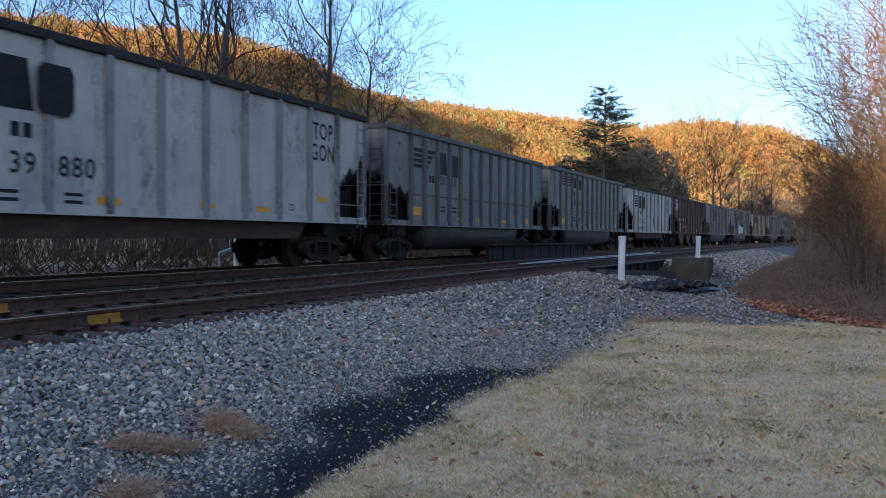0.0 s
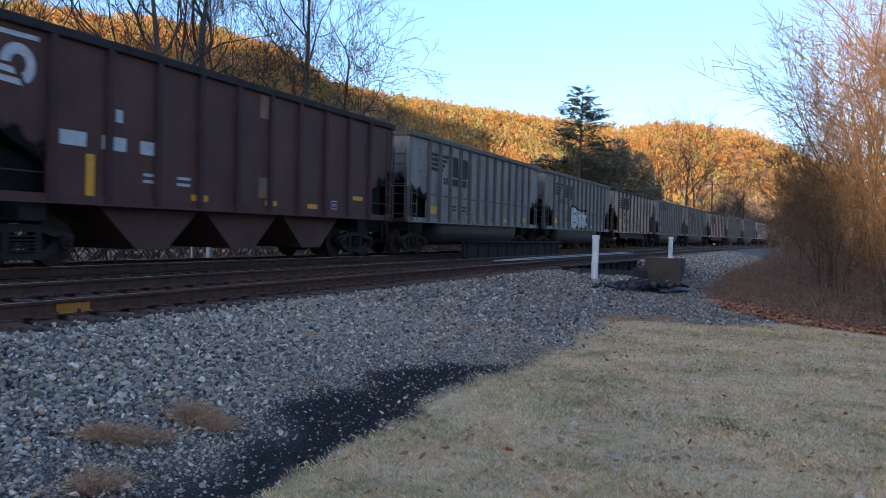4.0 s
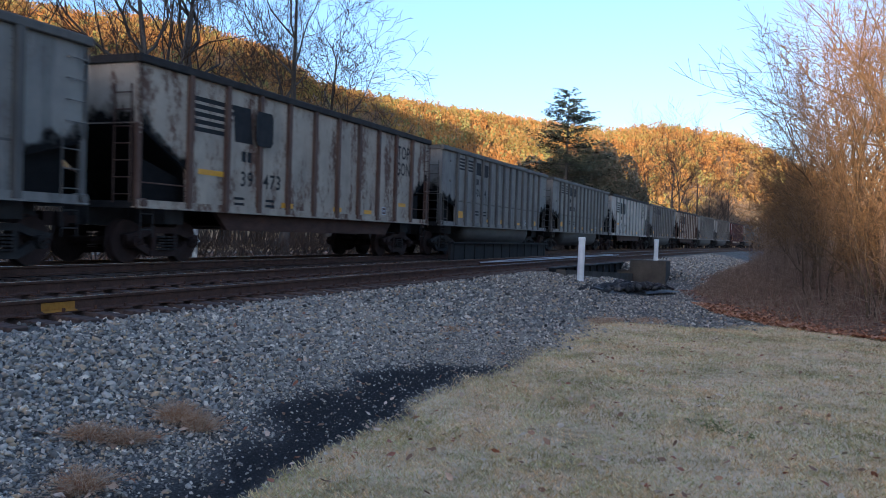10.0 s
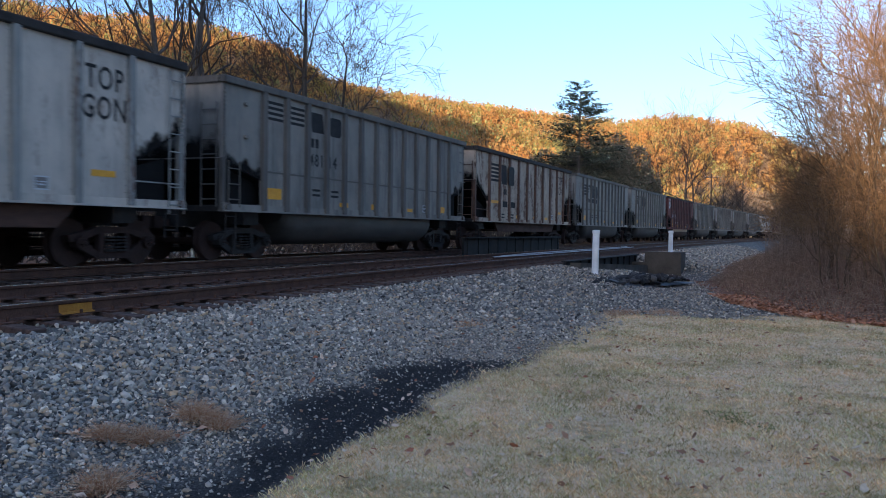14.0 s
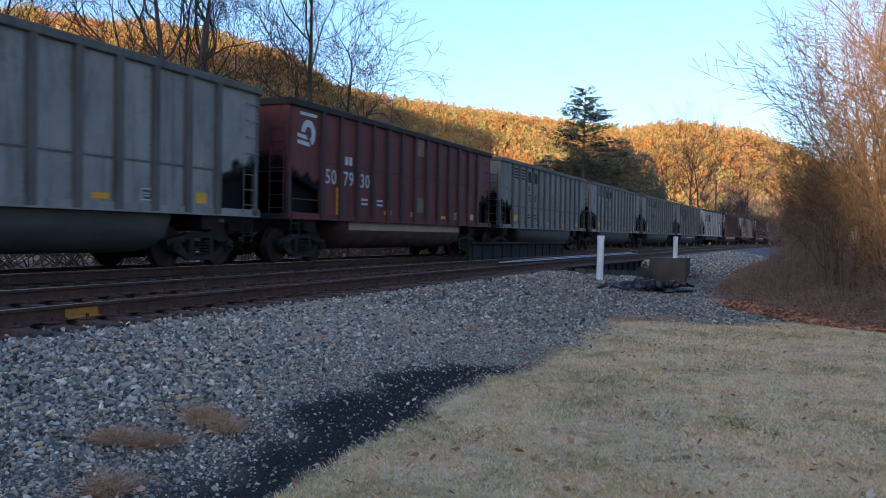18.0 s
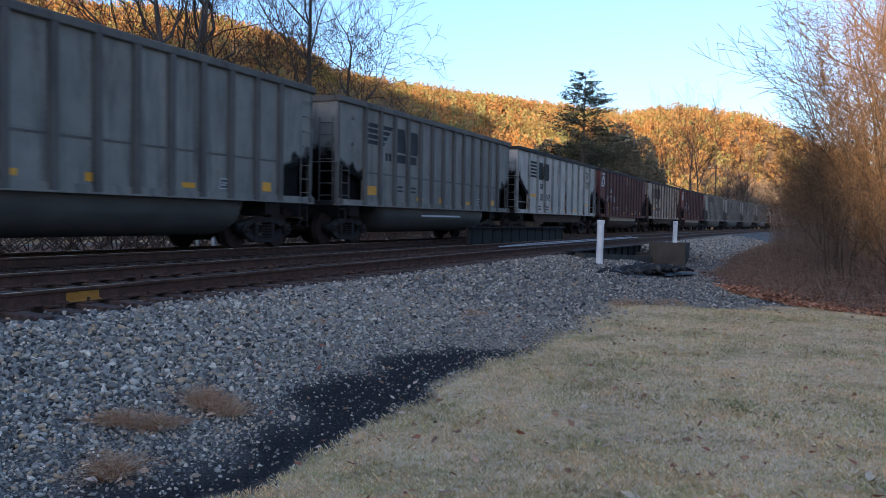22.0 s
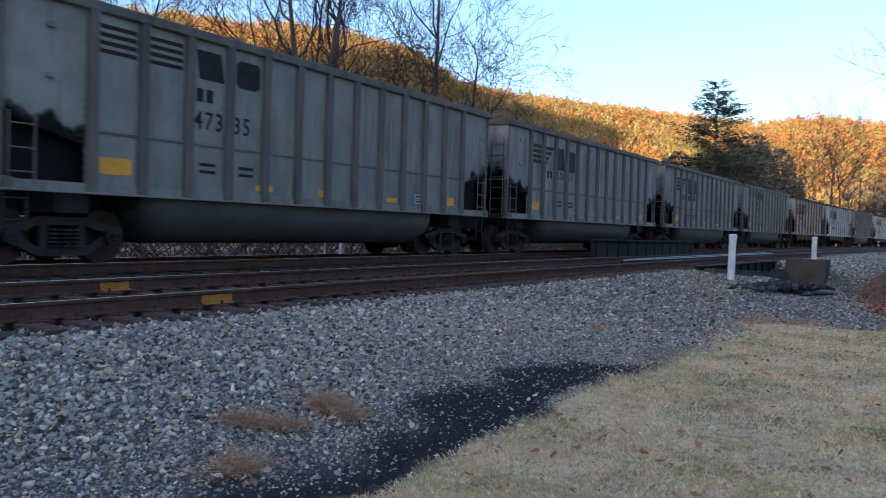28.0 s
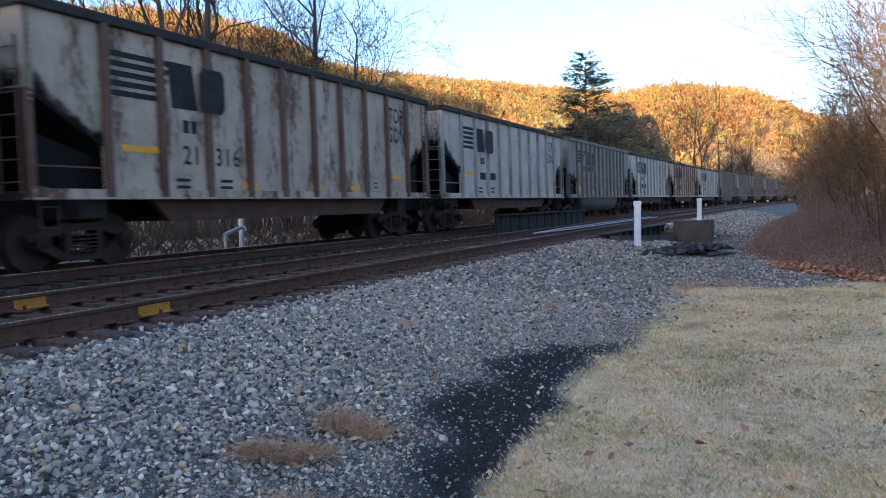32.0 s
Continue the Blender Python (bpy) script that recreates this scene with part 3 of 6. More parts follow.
def make_track(name, centre, track, label):
    root = thing(name, Matrix(), label, "railway track")
    root["kind"] = "structure"
    head = [(a, h + 0.0015) for a, h in RAIL if h > -0.045]
    for u in (centre - GAUGE / 2, centre + GAUGE / 2):
        z = rail_z(track, u)
        r = sweep("rail", RAIL, u, z, STATIONS, "railrust", root)
        sweep("rail_head", [(-0.030, -0.010), (0.030, -0.010), (0.029, 0.003), (-0.029, 0.003)], u, z, STATIONS, "railsteel", r)
    # ties and tie plates near the viewer are pieces of their own
    cant = math.atan2(NEAR_CANT, GAUGE) if track == "near" else 0.0
    zt = (RAIL_NEAR if track == "near" else RAIL_FAR) - 0.19
    tie_mesh = boxed(-0.115, 0.115, -1.30, 1.30, -0.17, 0.0, bevel=0.012)
    first = part("tie", tie_mesh, "tie", root)
    plate = None
    rng = random.Random(5)
    for i in range(-14, 120):
        s = i * 0.52 + rng.uniform(-0.02, 0.02)
        m = on_track(s, centre, zt + rng.uniform(-0.008, 0.006)) @ pose(0, rng.uniform(-0.08, 0.08), 0, math.degrees(cant), 0, rng.uniform(-1.2, 1.2))
        t = first if i == -14 else same(first, root, m)
        t.matrix_basis = m
    if track == "near":
        pm = boxed(-0.095, 0.095, -0.19, 0.19, -0.004, 0.018, bevel=0.004)
        plate = part("tie_plate", pm, "railrust", root)
        spike = part("spike", boxed(-0.012, 0.012, -0.02, 0.02, 0.0, 0.055, bevel=0.005), "railrust", root)
        k = 0
        for i in range(-14, 60):
            for u in (centre - GAUGE / 2, centre + GAUGE / 2):
                m = on_track(i * 0.52, u, rail_z(track, u) - 0.19)
                if k == 0:
                    plate.matrix_basis = m
                    spike.matrix_basis = m @ pose(0.05, -0.095, 0.015)
                else:
                    same(plate, root, m)
                    if i < 40:
                        same(spike, root, m @ pose(0.05, -0.095, 0.015))
                k += 1
    return root


near_track = make_track("track_near", C_NEAR, "near", "empty rusty railway track on dark wooden ties")
far_track = make_track("track_far", C_FAR, "far", "railway track under the passing coal train")

# ---------------------------------------------------------------- the train
PITCH, LEN, WID, SILL, TOP = 16.18, 15.0, 1.55, 1.145, 4.20
HALF = LEN / 2
MESHES = {}
WHEELS = []
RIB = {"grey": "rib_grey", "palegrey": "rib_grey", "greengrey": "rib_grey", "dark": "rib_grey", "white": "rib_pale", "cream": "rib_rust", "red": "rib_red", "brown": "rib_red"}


def piece(name, key, mat, build, parent, label="", m=None):
    """A part on a mesh that all like cars share."""
    full = (key, mat)
    if full not in MESHES:
        bm = build()
        me = bpy.data.meshes.new(name)
        bm.to_mesh(me)
        bm.free()
        me.materials.append(M[mat])
        MESHES[full] = me
    ob = new(name, MESHES[full])
    ob.parent = parent
    if m is not None:
        ob.matrix_basis = m
    return tagged(ob, label)


# where the cut-away end corner begins at the corner post and ends at the first rib
CUT = {"tub": (2.36, 1.96), "flat": (2.85, 2.06), "hopper": (2.60, 1.90)}


def side_wall(sign, kind):
    """One side sheet, its lower end corners cut away along a slope."""
    def build():
        bm = bmesh.new()
        zc, zr = CUT[kind]
        prof = [(-HALF, TOP - 0.1), (-HALF, zc), (-HALF + 0.8, (zc + zr) / 2 - 0.03), (-HALF + 1.50, zr), (-HALF + 1.52, SILL + 0.1)]
        prof = prof + [(-x, z) for x, z in reversed(prof)]
        lo, hi = sign * WID, sign * (WID - 0.06)
        a, b = [bm.verts.new((x, lo, z)) for x, z in prof], [bm.verts.new((x, hi, z)) for x, z in prof]
        n = len(prof)
        bm.faces.new(a)
        bm.faces.new(b[::-1])
        for i in range(n):
            bm.faces.new((a[i], a[(i + 1) % n], b[(i + 1) % n], b[i]))
        bmesh.ops.recalc_face_normals(bm, faces=bm.faces[:])
        return bm
    return build


def end_wall(sign, kind):
    def build():
        bm = bmesh.new()
        x = sign * HALF
        box(bm, min(x, x - sign * 0.06), max(x, x - sign * 0.06), -WID + 0.06, WID - 0.06, CUT[kind][0] - 0.02, TOP - 0.1)
        return bm
    return build


def slope_sheet(sign, kind):
    def build():
        bm = bmesh.new()
        zc, zr = CUT[kind]
        p = [(HALF - 0.08, zc + 0.02), (HALF - 0.08, zc - 0.04), (HALF - 1.45, zr - 0.06), (HALF - 2.15, SILL + 0.12), (HALF - 2.15, SILL + 0.18), (HALF - 1.45, zr)]
        extrude_profile(bm, [(sign * a, b) for a, b in p], -WID + 0.07, WID - 0.07, "y")
        return bm
    return build


def soot_sheet(place, nx, nz):
    """A film of soot over a sheet: dense along its lower edge, broken up towards the other."""
    def build():
        bm = bmesh.new()
        lay = bm.verts.layers.float.new("cover")
        g = []
        for i in range(nx + 1):
            col = []
            for k in range(nz + 1):
                v = bm.verts.new(place(i / nx, k / nz))
                v[lay] = 1.0 - k / nz
                col.append(v)
            g.append(col)
        for i in range(nx):
            for k in range(nz):
                bm.faces.new((g[i][k], g[i + 1][k], g[i + 1][k + 1], g[i][k + 1]))
        return bm
    return build


def end_soot(sign, kind):
    zc = CUT[kind][0]
    return soot_sheet(lambda a, b: (sign * (HALF + 0.004), -WID + 0.09 + (2 * WID - 0.18) * a, zc + (0.95 if kind == "tub" else 0.62) * b), 10, 6)


def side_soot(sign, kind):
    zc, zr = CUT[kind]
    return soot_sheet(lambda a, b: (sign * (HALF - 0.14 - 1.36 * a), -WID - 0.004, zc + (zr - zc) * (0.09 + 0.91 * a) + (0.36 + 0.25 * math.sin(7 * a + 1) ** 2) * b - 0.07), 10, 5)


def end_web(sign, y):
    """An upright plate added under the slope sheet to fill the recess with painted shade."""
    def build():
        bm = bmesh.new()
        p = [(HALF - 0.3, 2.20), (HALF - 1.5, 1.86), (HALF - 2.1, SILL + 0.14), (HALF - 0.3, SILL + 0.14)]
        extrude_profile(bm, [(sign * a, b) for a, b in p], y - 0.02, y + 0.02, "y")
        return bm
    return build


def rivet(bm, x, z, r=0.017, h=0.012):
    """One low rivet head on the outside of a sheet at y = 0."""
    top = bm.verts.new((x, -h, z))
    ring = [bm.verts.new((x + r * math.cos(a), 0.001, z + r * math.sin(a))) for a in (0.5, 1.75, 3.0, 4.26, 5.5)]
    for i in range(5):
        bm.faces.new((ring[i], ring[(i + 1) % 5], top))


def seam_mesh():
    bm = boxed(-5.93, 5.93, -0.012, 0.0, -0.022, 0.022)
    for i in range(90):
        rivet(bm, -5.87 + i * 0.132, 0.05)
    return bm


def grab_iron():
    bm = bmesh.new()
    tube(bm, (-0.2, -0.075, 0), (0.2, -0.075, 0), 0.013, n=5)
    for x in (-0.2, 0.2):
        tube(bm, (x, -0.085, 0), (x, 0.0, 0), 0.013, n=5)
    return bm


def corner_casting():
    """The rounded push-pole casting at the foot of a corner post."""
    bm = boxed(-0.22, 0.10, -0.03, 0.05, SILL - 0.02, SILL + 0.20, bevel=0.025)
    tube(bm, (-0.02, -0.07, SILL + 0.09), (-0.02, -0.02, SILL + 0.09), 0.09, 0.10, n=12)
    return bm


def rib_mesh(wide):
    def build():
        bm = bmesh.new()
        prof = [(-wide / 2, 0.0), (-wide / 2 * 0.8, -0.085), (wide / 2 * 0.8, -0.085), (wide / 2, 0.0)]
        extrude_profile(bm, prof, SILL + 0.04, TOP - 0.14, "z")
        for dx in (-wide * 0.64, wide * 0.64):
            for i in range(20):
                rivet(bm, dx, SILL + 0.28 + 0.132 * i)
        return bm
    return build


def chord_mesh():
    bm = boxed(-HALF - 0.04, HALF + 0.04, -0.09, 0.07, TOP - 0.17, TOP, bevel=0.02)
    return bm


def sill_mesh():
    bm = bmesh.new()
    extrude_profile(bm, [(-0.10, SILL), (0.10, SILL), (0.10, SILL + 0.03), (0.02, SILL + 0.04), (0.02, SILL + 0.17), (-0.05, SILL + 0.17), (-0.05, SILL + 0.03), (-0.10, SILL + 0.03)], -HALF, HALF, "x")
    return bm


def tub_mesh():
    """The rounded belly between the trucks."""
    bm = bmesh.new()
    prof = [(-1.46, SILL + 0.02), (-1.46, 0.88), (-1.36, 0.58), (-1.12, 0.40), (-0.7, 0.34), (0.7, 0.34), (1.12, 0.40), (1.36, 0.58), (1.46, 0.88), (1.46, SILL + 0.02)]
    rings = []
    for x, k in ((-4.75, 0.0), (-4.55, 0.72), (-4.2, 1.0), (4.2, 1.0), (4.55, 0.72), (4.75, 0.0)):
        rings.append([bm.verts.new((x, y * (0.9 + 0.1 * k), SILL + 0.02 + (z - SILL - 0.02) * (0.35 + 0.65 * k))) for y, z in prof])
    for a, b in zip(rings, rings[1:]):
        for i in range(len(prof) - 1):
            f = bm.faces.new((a[i], b[i], b[i + 1], a[i + 1]))
            f.smooth = True
    bm.faces.new(rings[0])
    bm.faces.new(rings[-1][::-1])
    bmesh.ops.recalc_face_normals(bm, faces=bm.faces[:])
    return bm


def coal_mesh(seed):
    def build():
        rng = np.random.RandomState(seed)
        bm = bmesh.new()
        nx, ny = 60, 12
        ph = rng.uniform(0, 6, 4)
        g = []
        for i in range(nx + 1):
            row = []
            for j in range(ny + 1):
                x, y = -HALF + 0.07 + (LEN - 0.14) * i / nx, (-WID + 0.07) + (2 * WID - 0.14) * j / ny
                e = min(1, (HALF - abs(x)) / 1.2) * min(1, (WID - abs(y)) / 0.8)
                z = TOP - 0.30 + 0.28 * e * (0.8 + 0.3 * math.sin(x * 0.9 + ph[0]) * math.sin(x * 0.37 + ph[1])) + rng.uniform(-0.035, 0.035)
                row.append(bm.verts.new((x, y, z)))
            g.append(row)
        for i in range(nx):
            for j in range(ny):
                bm.faces.new((g[i][j], g[i + 1][j], g[i + 1][j + 1], g[i][j + 1]))
        return bm
    return build


def under_frame(car):
    """Centre sill, floor, end beams and bolsters."""
    piece("center_sill", "csill", "under", lambda: boxed(-HALF, HALF, -0.33, 0.33, 0.78, SILL + 0.09), car)
    piece("floor_plate", "floor", "under", lambda: boxed(-HALF + 1.9, HALF - 1.9, -WID + 0.1, WID - 0.1, SILL + 0.10, SILL + 0.16), car)
    for sg in (-1, 1):
        piece("end_beam", "beam", "under", lambda: boxed(-0.12, 0.12, -WID + 0.1, WID - 0.1, SILL, SILL + 0.14), car, "", pose(sg * (HALF - 0.13), 0, 0))
        piece("bolster", "bolster", "under", lambda: boxed(-0.3, 0.3, -1.3, 1.3, 0.84, SILL + 0.085), car, "", pose(sg * 6.05, 0, 0))


def deep_sill():
    return extrude_profile(bmesh.new(), [(-4.75, SILL), (-4.3, 0.74), (4.3, 0.74), (4.75, SILL)], -0.06, 0.06, "y")


def hopper_mesh():
    """Three sloped discharge bays."""
    bm = bmesh.new()
    for c in (-3.1, 0.0, 3.1):
        extrude_profile(bm, [(c - 1.5, SILL + 0.05), (c - 0.45, 0.32), (c + 0.45, 0.32), (c + 1.5, SILL + 0.05)], -1.3, 1.3, "y")
    return bm


def side_frame():
    """Cast truck side frame: arched top member, sloping struts, columns, and two bearing ends."""
    bm = bmesh.new()
    top = [(-1.14, 0.60), (-0.62, 0.70), (-0.45, 0.77), (0.45, 0.77), (0.62, 0.70), (1.14, 0.60), (1.12, 0.47), (0.60, 0.57), (0.42, 0.64), (-0.42, 0.64), (-0.60, 0.57), (-1.12, 0.47)]
    extrude_profile(bm, top, -0.08, 0.07, "y")
    extrude_profile(bm, [(-0.46, 0.15), (0.46, 0.15), (0.46, 0.28), (-0.46, 0.28)], -0.09, 0.07, "y")
    for q in (-1, 1):
        extrude_profile(bm, [(q * 1.04, 0.50), (q * 0.92, 0.38), (q * 0.44, 0.15), (q * 0.40, 0.28), (q * 0.86, 0.52)], -0.07, 0.06, "y")
        extrude_profile(bm, [(q * 0.28, 0.27), (q * 0.40, 0.27), (q * 0.40, 0.66), (q * 0.28, 0.66)], -0.09, 0.06, "y")
        x = q * 0.89
        tube(bm, (x, -0.17, 0.457), (x, 0.05, 0.457), 0.135, n=12)
        tube(bm, (x, -0.21, 0.457), (x, -0.17, 0.457), 0.08, 0.085, n=10)
        tube(bm, (x, -0.225, 0.457), (x, -0.205, 0.457), 0.025, n=6)
    return bm


def spring_mesh():
    bm = bmesh.new()
    for x in (-0.19, 0.0, 0.19):
        for i in range(5):
            tube(bm, (x, -0.115, 0.29 + 0.065 * i), (x, -0.115, 0.325 + 0.065 * i), 0.085, n=8)
    return bm


def wheelset_mesh():
    bm = bmesh.new()
    for sg in (-1, 1):
        y = sg * 0.735
        tube(bm, (0, y - sg * 0.02, 0), (0, y + sg * 0.11, 0), 0.457, 0.448, n=28)
        tube(bm, (0, y - sg * 0.055, 0), (0, y - sg * 0.02, 0), 0.485, n=28)
        tube(bm, (0, y + sg * 0.11, 0), (0, y + sg * 0.16, 0), 0.15, n=12)
        for k in range(3):
            a = 2 * math.pi * k / 3
            c = Vector((0.055 * math.cos(a), 0, 0.055 * math.sin(a)))
            tube(bm, c + Vector((0, sg * 0.9, 0)), c + Vector((0, sg * 1.25, 0)), 0.02, n=6)
    tube(bm, (0, -0.95, 0), (0, 0.95, 0), 0.085, n=10)
    return bm


def coupler_mesh(sg):
    def build():
        bm = bmesh.new()
        box(bm, min(sg * 7.3, sg * 7.95), max(sg * 7.3, sg * 7.95), -0.08, 0.08, 0.80, 0.96)
        box(bm, min(sg * 7.85, sg * 8.1), max(sg * 7.85, sg * 8.1), -0.17, 0.17, 0.74, 1.02)
        return bm
    return build


def ladder_mesh(h0, h1, n, wide=0.42):
    def build():
        bm = bmesh.new()
        for x in (0, wide):
            tube(bm, (x, 0, h0), (x, 0, h1), 0.018, n=5)
        for i in range(n):
            z = h0 + (h1 - h0) * (i + 0.5) / n
            tube(bm, (0, 0, z), (wide, 0, z), 0.014, n=5)
        return bm
    return build


def corner_post():
    bm = bmesh.new()
    extrude_profile(bm, [(-0.06, -0.05), (0.06, -0.05), (0.06, 0.05), (-0.06, 0.05)], SILL, TOP - 0.1, "z")
    return bm


def rivet_line():
    bm = bmesh.new()
    for i in range(46):
        z = 2.65 + i * 0.031
        if i % 3 == 0:
            tube(bm, (0, 0, z), (0, -0.012, z), 0.022, n=6)
    return bm


def patch_mesh(w, h):
    return lambda: boxed(-w / 2, w / 2, -0.004, 0.0, -h / 2, h / 2)


def text_mesh(body, size):
    def build():
        cu = bpy.data.curves.new("lettering", "FONT")
        cu.body, cu.size, cu.align_x, cu.align_y, cu.resolution_u = body, size, "CENTER", "CENTER", 3
        cu.space_character, cu.offset = 1.12, 0.012 * size
        ob = bpy.data.objects.new("lettering", cu)
        me = bpy.data.meshes.new_from_object(ob)
        bm = bmesh.new()
        bm.from_mesh(me)
        bpy.data.objects.remove(ob)
        bpy.data.curves.remove(cu)
        bpy.data.meshes.remove(me)
        bmesh.ops.rotate(bm, verts=bm.verts[:], cent=(0, 0, 0), matrix=Matrix.Rotation(radians(90), 3, "X"))
        return bm
    return build


def slab(*pts):
    """A thin painted shape on the side, from its corners (along, up)."""
    def build():
        bm = bmesh.new()
        v = [bm.verts.new((x, 0, z)) for x, z in pts]
        w = [bm.verts.new((x, 0.003, z)) for x, z in pts]
        bm.faces.new(v)
        for i in range(len(pts)):
            bm.faces.new((v[i], w[i], w[(i + 1) % len(pts)], v[(i + 1) % len(pts)]))
        return bm
    return build


def arc_slab(r0, r1):
    def build():
        bm = bmesh.new()
        n = 16
        rows = []
        for i in range(n + 1):
            a = math.pi * (1.0 - 1.35 * i / n)
            rows.append([bm.verts.new((r * math.cos(a), 0, r * math.sin(a))) for r in (r0, r1)])
        for p, q in zip(rows, rows[1:]):
            bm.faces.new((p[0], p[1], q[1], q[0]))
        return bm
    return build


# two heavy blocks of the emblem, drawn as plain slanted shapes
BLOCK_A = ((-0.40, 0.42), (0.30, 0.42), (0.42, -0.42), (-0.30, -0.42))
BLOCK_B = ((-0.36, 0.30), (-0.26, 0.42), (0.30, 0.42), (0.38, 0.30), (0.38, -0.30), (0.28, -0.42), (-0.26, -0.42), (-0.36, -0.30))


def emblem(car, mark, y):
    """The side emblem, bar by bar and block by block."""
    if mark == "long":
        for i in range(5):
            piece("emblem_bar", ("lb", i), "black", slab((-0.80, 0.05), (0.72 - 0.035 * i, 0.05), (0.67 - 0.035 * i, -0.05), (-0.80, -0.05)), car, "", pose(-5.02, y, 3.60 - i * 0.165))
        piece("emblem_block", "ba", "black", slab(*BLOCK_A), car, "", pose(-3.98, y, 3.24))
        piece("emblem_block", "bb", "black", slab(*BLOCK_B), car, "", pose(-3.20, y - 0.09, 3.22))
    elif mark == "wide":
        for x0 in (PANEL(1), PANEL(2)):
            for i in range(4):
                piece("emblem_bar", "wb", "black", slab((-0.36, 0.035), (0.36, 0.035), (0.36, -0.035), (-0.36, -0.035)), car, "", pose(x0, y, 3.84 - i * 0.13))
        piece("emblem_block", "ba", "black", slab(*BLOCK_A), car, "", pose(PANEL(3) + 0.02, y, 3.60) @ Matrix.Diagonal((0.85, 1, 0.62, 1)))
        piece("emblem_block", "bb", "black", slab(*BLOCK_B), car, "", pose(PANEL(4), y, 3.58) @ Matrix.Diagonal((0.85, 1, 0.62, 1)))
    elif mark == "wedge":
        for i in range(4):
            piece("emblem_bar", ("wd", i), "faint", slab((-0.22 - 0.05 * i, 0.06), (0.36, 0.06), (0.36, -0.06), (-0.27 - 0.05 * i, -0.06)), car, "", pose(PANEL(1), y, 3.58 - i * 0.17))
            piece("emblem_bar", ("we", i), "faint", slab((-0.34, 0.06), (0.40 - 0.17 * i, 0.06), (0.30 - 0.17 * i, -0.06), (-0.34, -0.06)), car, "", pose(PANEL(2), y, 3.58 - i * 0.17))
        piece("emblem_block", "ba", "faint", slab(*BLOCK_A), car, "", pose(PANEL(3) + 0.02, y, 3.28) @ Matrix.Diagonal((0.85, 1, 0.9, 1)))
        piece("emblem_block", "bb", "faint", slab(*BLOCK_B), car, "", pose(PANEL(4), y, 3.26) @ Matrix.Diagonal((0.85, 1, 0.9, 1)))
    else:
        for k, (r0, r1) in enumerate(((0.20, 0.43),)):
            piece("emblem_arc", ("arc", k), "letter", arc_slab(r0, r1), car, "", pose(-6.6, y, 3.40) @ Matrix.Diagonal((0.8, 1, 0.8, 1)))
        for i in range(2):
            piece("emblem_bar", ("cb", i), "letter", slab((-0.40, 0.06), (0.02 + 0.12 * i, 0.03), (0.08 + 0.12 * i, -0.08), (-0.40, -0.04)), car, "", pose(-6.72, y, 3.30 - 0.17 * i))
        piece("line_of_writing", "wr", "letter", slab((-0.5, 0.09), (0.5, 0.09), (0.5, -0.09), (-0.5, -0.09)), car, "", pose(-6.6, y, 3.88) @ Matrix.Diagonal((0.8, 1, 0.45, 1)))
        piece("yellow_bar", "ybar", "yellow", patch_mesh(0.20, 0.78), car, "", pose(-5.03, y, 1.68))
        for z, hh in ((3.72, 0.55), (1.78, 0.48)):
            piece("tan_patch", ("tan", hh), "tan_patch", patch_mesh(0.55, hh), car, "faded tan patch", pose(PANEL(7), y, z))


def PANEL(i):
    """Middle of the i-th panel of a thirteen-ribbed side."""
    return -5.93 + 0.9883 * (i - 0.5)


def bars_mesh(rows, w, h):
    """Lines of small writing as plain bars."""
    def build():
        bm = bmesh.new()
        for i in range(rows):
            z = -i * h * 1.9
            box(bm, -w / 2, w / 2 * (0.75 if i % 2 else 1.0), -0.003, 0.0, z - h / 2, z + h / 2)
        return bm
    return build


# spray-painted swellings: middle, half width, half height (metres on the side)
SWELLS = [(-1.62, 0.62, 0.62, 0.60), (-0.42, 0.46, 0.52, 0.56), (0.50, 0.42, 0.54, 0.54), (1.28, 0.26, 0.22, 0.30), (1.22, 0.24, 0.24, 0.86), (-2.05, 0.22, 0.60, 0.62)]


def spray_mesh(layer):
    """Bulging spray-painted shapes without letters, laid over the panels and ribs; layer: white filling or black outline."""
    def inside(x, z, grow):
        for cx, a, b, cz in SWELLS:
            if (abs((x - cx) / (a + grow)) ** 3 + abs((z - cz) / (b + grow)) ** 3) < 1 + 0.10 * math.sin(9 * x + 5 * z):
                return True
        return False

    def stroke(x, z):
        for cx, cz, r0, r1 in ((-1.35, 0.62, 0.24, 0.30), (-0.55, 0.85, 0.28, 0.34), (0.45, 0.35, 0.26, 0.32), (-0.05, 0.35, 0.30, 0.35)):
            if r0 < math.hypot(x - cx, z - cz) < r1 and math.sin(2 * math.atan2(z - cz, x - cx) + cx) > -0.2:
                return True
        return False

    def build():
        bm = bmesh.new()
        step, seen = 0.025, {}

        def at(i, k):
            if (i, k) not in seen:
                x = -2.6 + i * step
                q = abs((x + 5.93 + 0.494) % 0.9883 - 0.494)
                seen[i, k] = bm.verts.new((x, -0.007 - (0.001 if layer == "white" else 0.0) - 0.085 * max(0.0, min(1.0, (0.105 - q) / 0.025)), 1.22 + k * step))
            return seen[i, k]
        for i in range(176):
            for k in range(54):
                x, z = -2.6 + (i + 0.5) * step, (k + 0.5) * step
                fill = inside(x, z, 0.0) and not stroke(x, z)
                if (layer == "white" and fill) or (layer == "black" and not fill and (inside(x, z, 0.10) or inside(x + 0.22, z - 0.03, 0.10))):
                    bm.faces.new((at(i, k), at(i + 1, k), at(i + 1, k + 1), at(i, k + 1)))
        return bm
    return build


